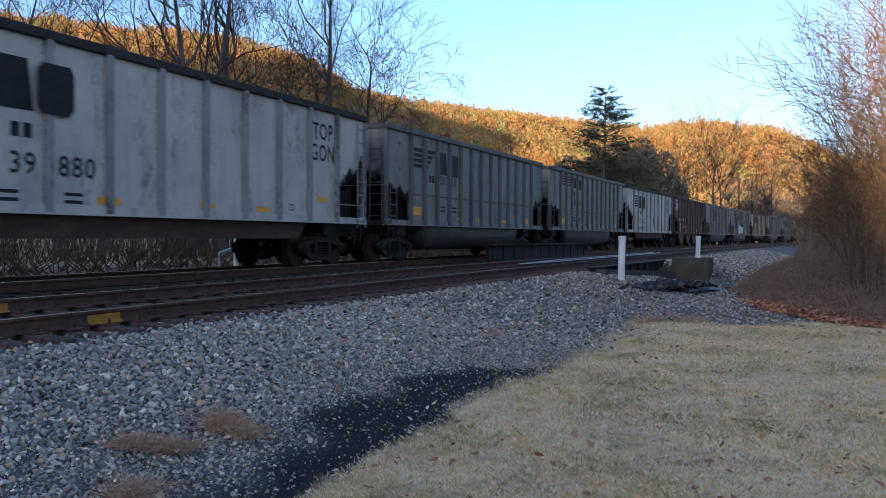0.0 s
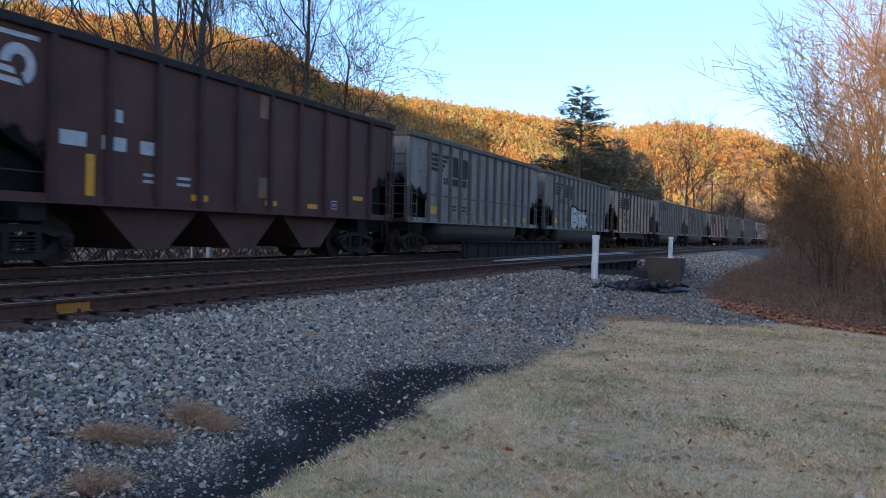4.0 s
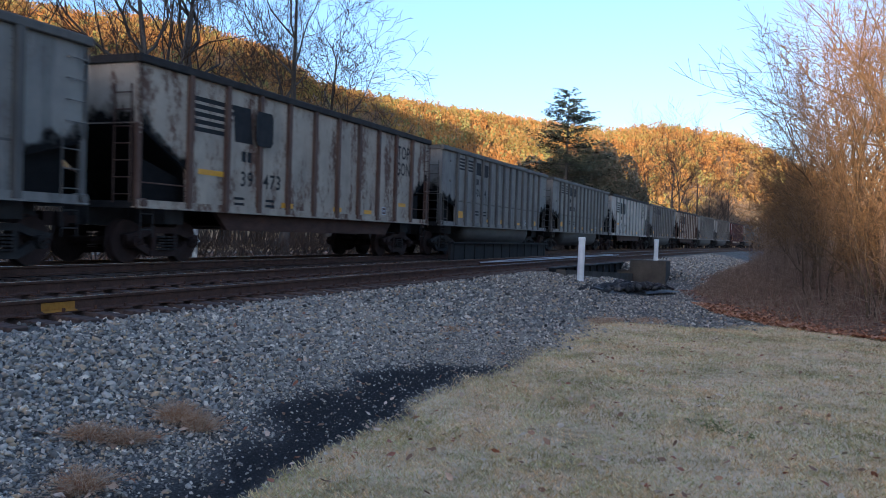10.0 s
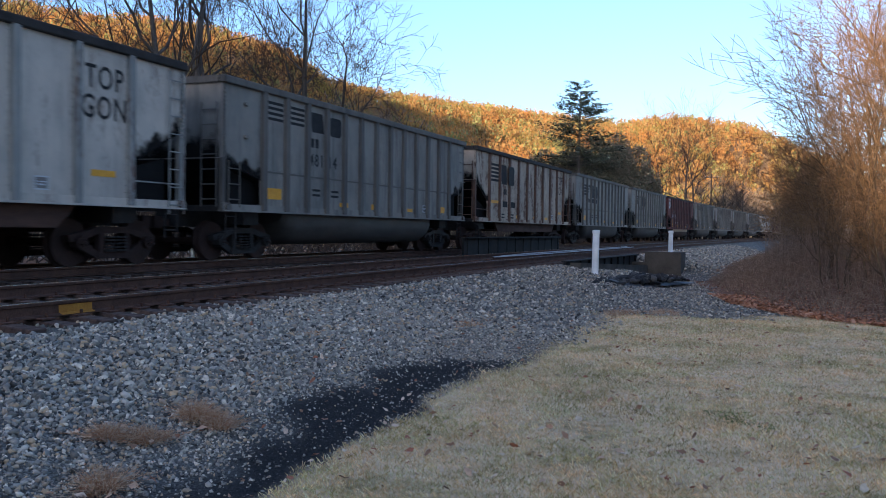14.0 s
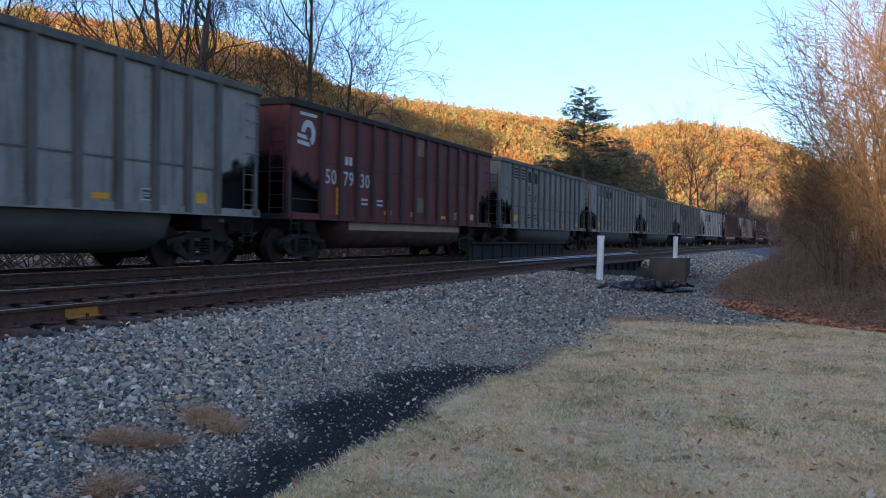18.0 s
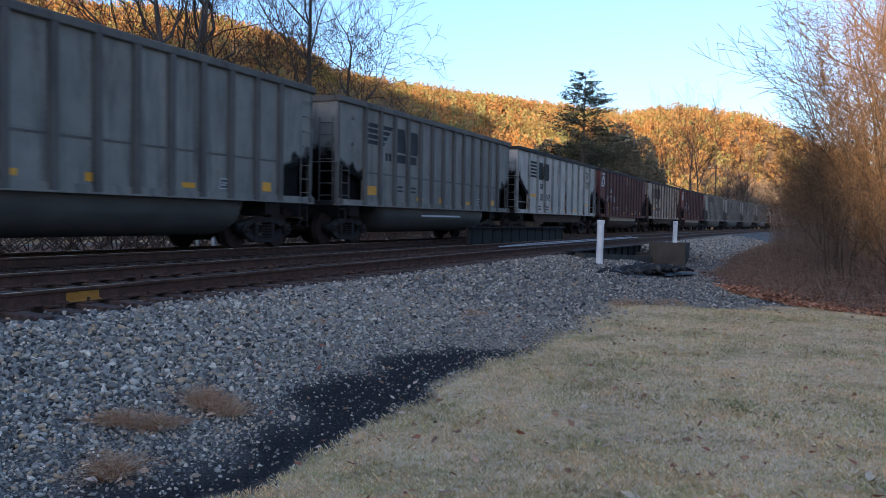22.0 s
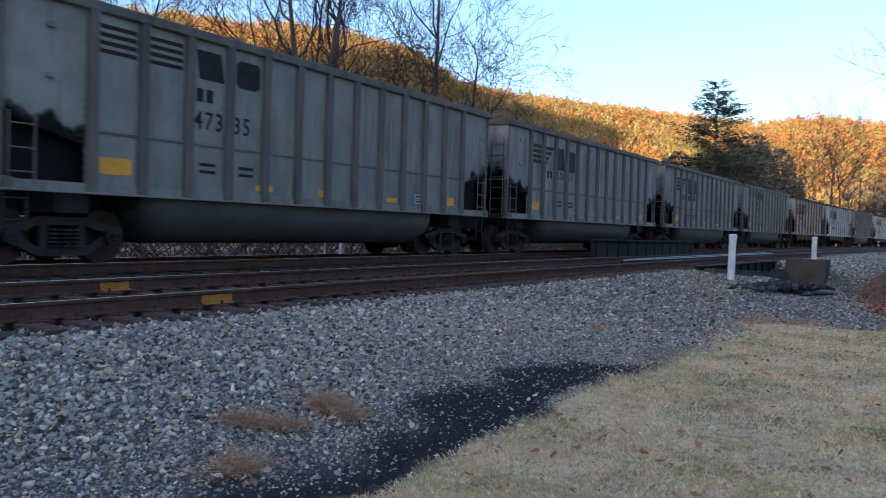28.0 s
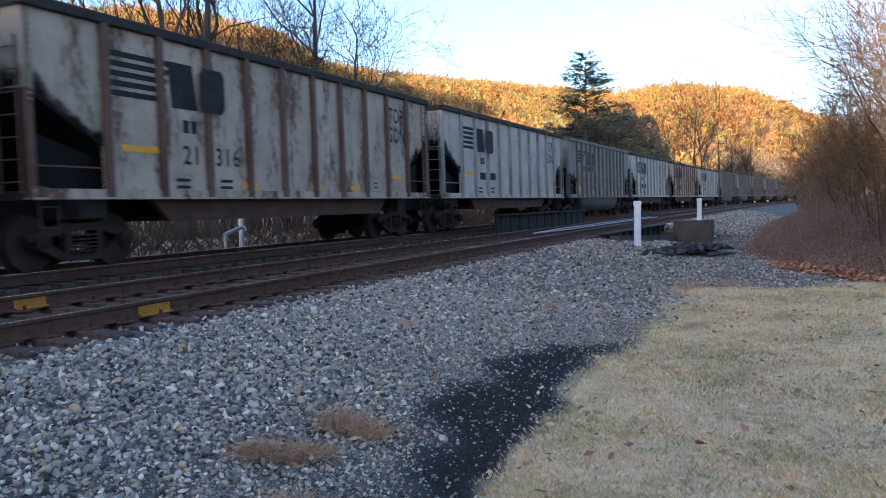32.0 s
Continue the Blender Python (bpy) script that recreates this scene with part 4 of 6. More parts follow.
def make_car(n, kind, paint, number="", mark="wedge", graffiti=""):
    """kind: tub (rounded belly), flat (deep side sill), hopper (three bays)."""
    words = {"grey": "weathered grey", "palegrey": "pale grey", "greengrey": "greenish grey", "dark": "sooty dark grey", "white": "dirty white", "cream": "rust-streaked cream", "red": "oxide-red", "brown": "dark brown"}[paint]
    tail = {"tub": "with a rounded belly", "flat": "with deep side sills", "hopper": "with hopper bays"}[kind]
    extra = ", spray-painted" if graffiti == "big" else ""
    car = thing("coal_car", Matrix(), f"{words} coal gondola {tail}{extra}, full", "freight car", "cars of the coal train")
    under_frame(car)
    for sg in (-1, 1):
        piece("side", ("side", sg, kind), paint, side_wall(sg, kind), car)
        piece("end_wall", ("end", sg, kind), paint, end_wall(sg, kind), car)
        piece("end_soot", ("esoot", sg, kind), "soot", end_soot(sg, kind), car, "film of coal soot")
        piece("corner_soot", ("ssoot", sg, kind), "soot", side_soot(sg, kind), car, "film of coal soot")
        # sheet and added plates below carry the recess's shade in their colour
        piece("slope_sheet", ("slope", sg, kind), "recess_shade", slope_sheet(sg, kind), car, "sloped end sheet with the recess's shade in its black")
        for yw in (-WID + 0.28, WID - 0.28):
            piece("end_web", ("web", sg, yw), "recess_shade", end_web(sg, yw), car, "added plate under the end sheet, painted as recess shade")
        piece("coupler", ("coupler", sg), "rusty_under", coupler_mesh(sg), car)
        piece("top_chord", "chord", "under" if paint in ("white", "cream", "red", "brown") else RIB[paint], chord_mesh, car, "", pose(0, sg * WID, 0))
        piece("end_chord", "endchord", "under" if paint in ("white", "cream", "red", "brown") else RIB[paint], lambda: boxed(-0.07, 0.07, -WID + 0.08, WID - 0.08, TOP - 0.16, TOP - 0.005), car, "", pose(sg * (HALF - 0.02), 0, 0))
        piece("side_sill", "sill", paint, sill_mesh, car, "", pose(0, sg * (WID - 0.02), 0))
    piece("coal_load", ("coal", n % 4), "coal", coal_mesh(n % 4), car, "heaped black coal")
    count = 13 if kind == "tub" else 10
    ribs = [-5.93 + 11.86 * i / (count - 1) for i in range(count)]
    for x in ribs:
        for sg in (-1, 1):
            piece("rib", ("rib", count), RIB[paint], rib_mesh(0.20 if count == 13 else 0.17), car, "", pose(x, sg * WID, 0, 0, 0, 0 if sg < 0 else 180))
    for sx in (-1, 1):
        for sg in (-1, 1):
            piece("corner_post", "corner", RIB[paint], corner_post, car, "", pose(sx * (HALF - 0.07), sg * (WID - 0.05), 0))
        if mark == "wheel" and sx < 0:
            piece("hand_rail", "handrail", RIB[paint], lambda: tube(bmesh.new(), (-0.68, 0, 0), (0.68, 0, 0), 0.016, n=5), car, "", pose(-HALF + 0.78, -WID - 0.01, 1.66))
        elif kind == "tub":
            piece("ladder", "ladder_side", RIB[paint], ladder_mesh(SILL + 0.1, 2.3, 3), car, "", pose(sx * (HALF - 0.40) - 0.21, -WID - 0.03, 0))
            for z in (2.62, 3.0, 3.38, 3.76):
                if sx > 0:
                    piece("grab_iron", "grab", paint, grab_iron, car, "", pose(HALF - 0.30, -WID, z))
                elif z in (3.0, 3.76):
                    piece("bracket", "bracket", paint, lambda: boxed(-0.06, 0.06, -0.06, 0, -0.05, 0.05, bevel=0.015), car, "", pose(-HALF + 0.85, -WID, z - 0.1))
        else:
            if sx > 0:
                piece("ladder", "ladder_tall", RIB[paint], ladder_mesh(SILL - 0.1, 3.95, 8, 0.46), car, "", pose(HALF - 0.52, -WID - 0.07, 0))
            piece("hand_rail", "handrail", RIB[paint], lambda: tube(bmesh.new(), (-0.68, 0, 0), (0.68, 0, 0), 0.016, n=5), car, "", pose(sx * (HALF - 0.78), -WID - 0.01, 1.66))
        piece("corner_casting", "casting", RIB[paint], corner_casting, car, "", pose(sx * (HALF - 0.06), -WID, 0, 0, 0, 0) if sx > 0 else pose(-HALF + 0.20, -WID, 0))
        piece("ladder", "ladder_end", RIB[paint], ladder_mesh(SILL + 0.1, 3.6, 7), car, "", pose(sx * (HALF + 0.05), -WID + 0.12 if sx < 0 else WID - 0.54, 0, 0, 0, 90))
        piece("step", "step", "under", lambda: ladder_mesh(0.55, SILL + 0.05, 2, 0.36)(), car, "", pose(sx * (HALF - 0.35) - 0.18, -WID + 0.03, 0))
        tagged(piece("rivet_strip", "rivets", paint, rivet_line, car, "", pose(sx * (HALF - 0.07), -WID, 0)), kind="stuff")
    if kind == "tub":
        piece("tub", "tub", "rust_sill" if paint in ("red", "brown") else "tub", tub_mesh, car, "rounded sooty belly")
        if paint in ("red", "brown"):
            for sg in (-1, 1):
                piece("band", "band", "stripe", lambda: boxed(-4.25, 4.25, -0.006, 0.0, 0.895, 1.13), car, "dirty cream band", pose(0, sg * 1.462, 0, 0, 0, 0 if sg < 0 else 180))
    elif kind == "flat":
        for sg in (-1, 1):
            piece("deep_sill", "deep", "rust_sill", deep_sill, car, "rusty deep side sill", pose(0, sg * 1.36, 0))
        piece("belly_plate", "belly", "rusty_under", lambda: boxed(-4.4, 4.4, -1.3, 1.3, 0.80, 0.84), car)
    else:
        piece("hopper_bay", "bays", paint, hopper_mesh, car)
    for x in (-6.05, 6.05):
        for sg in (-1, 1):
            fr = piece("side_frame", "frame", "rusty_under" if kind == "flat" else "under", side_frame, car, "cast truck side frame", pose(x, sg * 1.0, 0, 0, 0, 0 if sg < 0 else 180))
            piece("spring", "spring", "under", spring_mesh, fr)
        for dx in (-0.89, 0.89):
            w = piece("wheelset", "wheels", "rusty_under", wheelset_mesh, car, "", pose(x + dx, 0, 0.457))
            WHEELS.append(w)
    # reflectors, writing and emblem on the side towards the viewer
    y = -WID - 0.005
    flat_y = y
    refl = [(-5.45, 1.62, 0.62, 0.27), (-1.95, 1.45, 0.5, 0.12), (-0.05, 1.45, 0.42, 0.16), (2.55, 1.42, 0.42, 0.11), (5.4, 1.50, 0.36, 0.22)] if kind == "tub" else [(-5.1, 2.02, 1.0, 0.12), (-1.95, 1.42, 0.55, 0.13), (0.75, 1.42, 0.5, 0.12), (2.7, 1.42, 0.5, 0.12), (5.25, 1.75, 0.6, 0.12)]
    for x, z, w, h in refl:
        if (graffiti == "big" and -2.6 < x < 1.8) or (mark == "wheel" and x < -5):
            continue
        piece("reflector", ("refl", w, h), "yellow", patch_mesh(w, h), car, "", pose(x, y, z))
    piece("data_panel", "panel", "letter", patch_mesh(0.30, 0.24), car, "", pose(3.75 if kind == "tub" else 3.85, y, 1.50))
    piece("data_field", "field", RIB[paint], patch_mesh(0.25, 0.19), car, "", pose(3.75 if kind == "tub" else 3.85, y - 0.003, 1.50))
    piece("small_writing", "fieldw", "letter", bars_mesh(2, 0.17, 0.025), car, "", pose(3.75 if kind == "tub" else 3.85, y - 0.007, 1.52))
    emblem(car, mark, y)
    tone = {"wedge": "faint", "long": "black", "wide": "black", "wheel": "letter"}[mark]
    # reporting mark (bars), number in the panels beside one rib
    if kind == "flat":
        xm, zm, zn, xs, size = -3.80, 2.50, 1.95, (-3.78, -2.68), 0.50
    elif mark == "wheel":
        xm, zm, zn, xs, size = PANEL(2), 2.85, 2.32, (PANEL(1), PANEL(2), PANEL(3)), 0.56
    elif mark == "wide":
        xm, zm, zn, xs, size = PANEL(3) - 0.1, 3.05, 2.58, (PANEL(3), PANEL(4) - 0.15), 0.46
    else:
        xm, zm, zn, xs, size = PANEL(2) + 0.1, 2.70, 2.70, (PANEL(3) + 0.05, PANEL(4) - 0.1), 0.40
    piece("reporting_mark", ("rm",), tone, slab((-0.2, 0.12), (-0.03, 0.12), (-0.03, -0.12), (-0.2, -0.12)), car, "", pose(xm, y, zm))
    piece("reporting_mark", ("rm2",), tone, slab((0.03, 0.12), (0.2, 0.12), (0.2, -0.12), (0.03, -0.12)), car, "", pose(xm, y, zm))
    if number:
        cut = [number[:2], number[2:4], number[4:]] if mark == "wheel" else ([number[:2], number[2:]] if kind == "flat" else [number[:3], number[3:]])
        for c, x in zip(cut, xs):
            piece("number", ("num", c, size), tone, text_mesh(c, size), car, "", pose(x, y - 0.003, zn))
    else:
        for x in xs:
            piece("number_bar", "nb", tone, slab((-0.30, 0.13), (0.30, 0.13), (0.30, -0.13), (-0.30, -0.13)), car, "", pose(x, y, zn))
    for i in range(2):
        for x in ((-4.05, -2.75) if kind == "flat" else (PANEL(3), PANEL(4))):
            piece("small_writing", "sw", tone, slab((-0.20, 0.03), (0.20, 0.03), (0.20, -0.03), (-0.20, -0.03)), car, "", pose(x, y, (1.50 if kind == "flat" else 1.80) - 0.13 * i))
    if kind == "tub":
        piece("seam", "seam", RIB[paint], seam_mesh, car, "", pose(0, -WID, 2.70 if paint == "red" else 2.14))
    if kind == "flat" and paint in ("white", "cream"):
        for i, wd in enumerate(("TOP", "GON")):
            piece("lettering", ("tg", wd), "black", text_mesh(wd, 0.60), car, "", pose(5.27, y - 0.003, 3.48 - 0.55 * i) @ Matrix.Diagonal((0.78, 1, 1, 1)))
    # number on the end wall
    if paint in ("white", "cream", "palegrey"):
        if number:
            piece("end_number", ("en", number), "black", text_mesh(number, 0.34), car, "", pose(-HALF - 0.005, 0.35, 3.45, 0, 0, -90))
        piece("end_mark", ("em",), "black", slab((-0.2, 0.1), (0.2, 0.1), (0.2, -0.1), (-0.2, -0.1)), car, "", pose(-HALF - 0.005, 0.75, 3.85, 0, 0, -90))
    if n == 3:
        piece("placard", "placard", "letter", patch_mesh(0.85, 0.42), car, "white placard with small writing", pose(-3.75, y, 1.46))
        piece("small_writing", "placw", "black", bars_mesh(2, 0.7, 0.07), car, "", pose(-3.75, y - 0.005, 1.52))
        piece("primer_patch", "primer", "brown_patch", patch_mesh(0.5, 0.42), car, "square brown primer patch", pose(0.66, y, 2.0))
    if graffiti == "big":
        piece("spray_paint", "spray_w", "graffiti", spray_mesh("white"), car, "white spray-painted shapes", pose(0, -WID, 0))
        piece("spray_outline", "spray_b", "black", spray_mesh("black"), car, "black spray-painted outline", pose(0, -WID, 0))
    elif graffiti == "tub":
        piece("spray_paint", "spray_tub", "graffiti", lambda: bars_mesh(1, 3.6, 0.06)(), car, "line of spray paint", pose(0.2, -1.47, 0.90))
    return car


# order of the cars, from the one that leaves first
TRAIN = [
    (-1, "tub", "grey", "", "wedge", ""), (0, "flat", "white", "39880", "long", ""), (1, "tub", "grey", "53163", "wedge", ""), (2, "tub", "grey", "48150", "wide", ""),
    (3, "flat", "white", "39927", "long", ""), (4, "hopper", "brown", "", "wheel", ""), (5, "tub", "palegrey", "", "wedge", ""), (6, "tub", "grey", "52947", "wedge", "big"),
    (7, "flat", "cream", "41885", "long", ""), (8, "tub", "grey", "47317", "wide", ""), (9, "tub", "grey", "51826", "wedge", ""), (10, "flat", "cream", "39473", "long", ""),
    (11, "tub", "grey", "50134", "wide", ""), (12, "tub", "grey", "", "wide", ""), (13, "flat", "white", "31856", "long", ""), (14, "tub", "grey", "48114", "wide", ""),
    (15, "flat", "cream", "", "long", ""), (16, "tub", "palegrey", "", "wedge", ""), (17, "tub", "palegrey", "53337", "wedge", ""), (18, "tub", "red", "507930", "wheel", ""),
    (19, "tub", "greengrey", "47300", "wide", ""), (20, "tub", "palegrey", "47739", "wide", ""), (21, "tub", "grey", "", "wide", ""), (22, "tub", "grey", "", "wedge", "tub"),
    (23, "flat", "white", "38040", "long", ""), (24, "tub", "red", "507786", "wheel", ""), (25, "flat", "cream", "", "long", ""), (26, "tub", "red", "507937", "wheel", ""),
    (27, "tub", "greengrey", "47335", "wide", ""), (28, "tub", "palegrey", "50618", "wedge", ""), (29, "tub", "grey", "", "wedge", ""), (30, "tub", "grey", "47829", "wide", ""),
    (31, "flat", "cream", "21316", "long", ""), (32, "flat", "white", "", "long", ""), (33, "tub", "grey", "", "wedge", ""), (34, "flat", "white", "", "long", ""),
    (35, "flat", "cream", "", "long", ""), (36, "flat", "white", "", "long", ""), (37, "tub", "dark", "", "wedge", ""), (38, "tub", "grey", "", "wedge", ""),
    (39, "tub", "dark", "", "wedge", ""), (40, "tub", "grey", "", "wedge", ""), (41, "tub", "dark", "", "wedge", ""), (42, "tub", "grey", "", "wedge", ""),
    (43, "tub", "dark", "", "wedge", ""), (44, "tub", "grey", "", "wedge", ""),
]
CARS = {}
for row in TRAIN:
    CARS[row[0]] = make_car(*row)

# ---------------------------------------------------------------- bridge over the creek
def su_box(name, s0, s1, u0, u1, z0, z1, mat, parent, slope=0.0):
    """A block that follows the line; its top falls by slope over its length."""
    bm = bmesh.new()
    n = 6
    rings = []
    for i in range(n + 1):
        s = s0 + (s1 - s0) * i / n
        t = z1 - slope * i / n
        rings.append([bm.verts.new(along(s, u, z)) for u, z in ((u0, z0), (u1, z0), (u1, t), (u0, t))])
    for a, b in zip(rings, rings[1:]):
        for j in range(4):
            bm.faces.new((a[j], a[(j + 1) % 4], b[(j + 1) % 4], b[j]))
    bm.faces.new(rings[0][::-1])
    bm.faces.new(rings[-1])
    bmesh.ops.recalc_face_normals(bm, faces=bm.faces[:])
    return part(name, bm, mat, parent)


def make_bridge():
    br = thing("railway_bridge", Matrix(), "short black steel girder bridge on weathered concrete abutments", "bridge")
    br["kind"] = "structure"
    # plate girder between the tracks, standing over rail level
    su_box("plate_girder", 28.6, 41.6, 10.82, 10.92, 0.10, 1.40, "girder", br)
    su_box("girder_flange", 28.6, 41.6, 10.70, 11.04, 1.40, 1.44, "girder", br, slope=-0.05)
    for i in range(12):
        s = 28.9 + i * 1.13
        su_box("stiffener", s, s + 0.05, 10.79, 10.82, 0.2, 1.40, "girder", br)
    # edge girder under the near track
    su_box("edge_girder", 29.0, 43.0, 7.12, 7.22, -0.55, 0.62, "girder", br)
    su_box("edge_flange", 29.0, 43.0, 7.02, 7.32, 0.62, 0.66, "girder", br)
    for i in range(10):
        s = 29.6 + i * 1.4
        su_box("stiffener", s, s + 0.05, 7.04, 7.12, -0.5, 0.62, "girder", br)
    su_box("bridge_deck", 29.0, 43.0, 7.3, 15.0, 0.36, 0.46, "girder", br)
    # abutments and wing walls
    su_box("abutment", 41.6, 43.6, 6.47, 16.0, -2.2, 0.30, "concrete", br)
    su_box("wing_block", 41.3, 42.9, 4.75, 6.45, -1.6, 0.82, "concrete", br)
    su_box("low_wall", 27.6, 41.2, 6.28, 6.62, -2.0, 0.66, "concrete", br, slope=0.50)
    su_box("abutment", 27.4, 29.2, 6.7, 16.0, -2.2, 0.28, "concrete", br)
    # guard rails between the near track's running rails, heads painted with sky sheen
    tr = []
    for du, s0 in ((-0.28, 25.6), (0.28, 26.6)):
        st = [s0 + 0.7 * i for i in range(34)]
        verts, faces, n = [], [], len(RAIL)
        for k, s in enumerate(st):
            pull = du * min(1.0, 0.15 + k / 6.0)
            for a, h in RAIL:
                verts.append(along(s, C_NEAR + pull + a, RAIL_NEAR + 0.01 + h + rise(s)))
        for i in range(len(st) - 1):
            for j in range(n):
                q = (j + 1) % n
                faces.append((i * n + j, i * n + q, (i + 1) * n + q, (i + 1) * n + j))
        g = raw("guard_rail", verts, faces, "railrust", br)
        hv, hf = [], []
        for k, s in enumerate(st):
            pull = du * min(1.0, 0.15 + k / 6.0)
            hv += [along(s, C_NEAR + pull + a, RAIL_NEAR + h + rise(s)) for a, h in ((-0.045, -0.014), (-0.045, 0.014), (0.03, 0.014))]
        for i in range(len(st) - 1):
            hf += [(3 * i + j, 3 * i + 3 + j, 3 * i + 4 + j, 3 * i + 1 + j) for j in (0, 1)]
        raw("guard_rail_head", hv, hf, "guard", g)
    return br


bridge = make_bridge()


def marker_post(s, u, z0, h, r, label, group=""):
    p = along(s, u, z0)
    th = thing("marker_post", pose(p.x, p.y, p.z, 0.4, 0.6, 0), label, "post", group)
    bm = bmesh.new()
    tube(bm, (0, 0, -0.25), (0, 0, h - 0.10), r, n=20)
    part("post", bm, "pvc", th)
    bm = bmesh.new()
    tube(bm, (0, 0, h - 0.12), (0, 0, h - 0.02), r * 1.14, n=20)
    tube(bm, (0, 0, h - 0.02), (0, 0, h), r * 1.12, r * 0.8, n=20)
    part("cap", bm, "pvc", th)
    return th


marker_post(26.4, 5.52, 0.36, 1.40, 0.108, "white plastic marker post standing in the ballast", "white marker posts")
marker_post(41.9, 5.33, 0.80, 1.06, 0.108, "white plastic marker post on the concrete wing wall", "white marker posts")
marker_post(21.9, 16.9, 0.55, 1.30, 0.085, "white plastic marker post behind the far track", "white marker posts")


def bent_pipe():
    p = along(21.1, 16.9, 0.6)
    th = thing("vent_pipe", pose(p.x, p.y, p.z, 0, 0, 30), "bent grey metal vent pipe behind the tracks", "pipe")
    bm = bmesh.new()
    tube(bm, (0, 0, 0), (0, 0, 0.55), 0.06, n=10)
    tube(bm, (0, 0, 0.52), (0.55, 0, 0.72), 0.06, n=10)
    part("pipe", bm, "steel", th)
    bm = bmesh.new()
    tube(bm, (0.55, 0, 0.72), (0.62, 0, 0.60), 0.065, n=10)
    part("elbow", bm, "steel", th)


bent_pipe()


def rail_marks():
    """Worn yellow paint on the webs of both rails of the near track."""
    for u, s0, s1 in ((C_NEAR - GAUGE / 2, 7.58, 8.10), (C_NEAR + GAUGE / 2, 7.25, 7.70)):
        z = rail_z("near", u)
        bm = bmesh.new()
        a, b = [], []
        for s in (s0, (s0 + s1) / 2, s1):
            prof = [(-0.080, -0.166), (-0.018, -0.143), (-0.013, -0.054)]
            a.append([bm.verts.new(along(s, u + q, z + h + rise(s))) for q, h in prof])
        for r0, r1 in zip(a, a[1:]):
            for j in range(2):
                bm.faces.new((r0[j], r1[j], r1[j + 1], r0[j + 1]))
        part("yellow_rail_mark", bm, "railpaint", near_track, "worn yellow paint on the rail")


rail_marks()

# ---------------------------------------------------------------- trees and shrubs
def branches(rng, start, direction, length, radius, depth, out, spread_=0.6, droop=0.0, kids=(3, 5), wob=0.22, lean=(0, 0, 0.12), shrink=0.62):
    """Recursive limbs; rows for many_tubes go into out[depth]."""
    p, d = np.array(start, float), np.array(direction, float)
    d /= np.linalg.norm(d)
    n = 5 if depth > 1 else 4
    nodes = []
    r = radius
    for i in range(n):
        d2 = d + rng.normal(0, wob, 3) * (0.5 if i == 0 else 1) + np.array(lean) - np.array([0, 0, droop])
        d = d2 / np.linalg.norm(d2)
        q = p + d * length / n
        r2 = radius * (1 - 0.72 * (i + 1) / n)
        out[depth].append((*p, r, *q, r2))
        nodes.append((q, d.copy(), r2, (i + 1) / n))
        p, r = q, r2
    if depth == 0:
        return
    for _ in range(rng.randint(kids[0], kids[1] + 1)):
        k = rng.randint(1, n)
        q, dd, rr, f = nodes[k]
        ax = rng.normal(0, 1, 3)
        ax -= dd * (ax @ dd)
        ax /= np.linalg.norm(ax) + 1e-9
        nd = dd * 0.75 + ax * spread_ * rng.uniform(0.7, 1.5)
        branches(rng, q, nd, length * shrink * rng.uniform(0.75, 1.2), max(rr * 0.75, 0.004), depth - 1, out, spread_, droop, kids, wob, lean, shrink)
    q, dd, rr, f = nodes[-1]
    branches(rng, q, dd, length * shrink, rr, depth - 1, out, spread_, droop, kids, wob, lean, shrink)


def bare_tree(x, y, h, r, seed, label, lean=(0, 0), fork=0.35, depth=4, kids=(3, 5), group="bare trees behind the train", droop=0.0, twig="twig"):
    rng = np.random.RandomState(seed)
    z = ground_z(x, y)
    root = thing("bare_tree", pose(x, y, z), label, "tree", group)
    out = {k: [] for k in range(depth + 1)}
    p, d = np.zeros(3), np.array([lean[0], lean[1], 1.0])
    n = 7
    nodes, rr = [], r
    for i in range(n):
        d = d + rng.normal(0, 0.05, 3)
        d /= np.linalg.norm(d)
        q = p + d * h * 0.75 / n
        r2 = r * (1 - 0.75 * (i + 1) / n)
        out[depth].append((*p, rr * (1.25 if i == 0 else 1), *q, r2))
        if (i + 1) / n > fork:
            nodes.append((q, d.copy(), r2))
        p, rr = q, r2
    for q, dd, r2 in nodes:
        for _ in range(2):
            a = rng.uniform(0, 2 * np.pi)
            nd = np.array([np.cos(a), np.sin(a), rng.uniform(0.45, 1.1)])
            branches(rng, q, nd, h * rng.uniform(0.24, 0.36), r2 * 0.62, depth - 1, out, 0.62, droop, kids)
    branches(rng, p, d, h * 0.28, rr, depth - 1, out, 0.5, droop, kids)
    v, f = many_tubes(out[depth] + out[depth - 1], 8)
    fast_mesh("trunk", v, f, "bark", root, True)
    fine = sum((out[k] for k in range(depth - 1)), [])
    fine = [(*s[:3], max(s[3], 0.012), *s[4:7], max(s[7], 0.0085)) for s in fine]
    v, f = many_tubes(fine, 3)
    fast_mesh("crown", v, f, twig, root)
    return root


def polar(az, d):
    return d * math.sin(radians(az)), d * math.cos(radians(az))


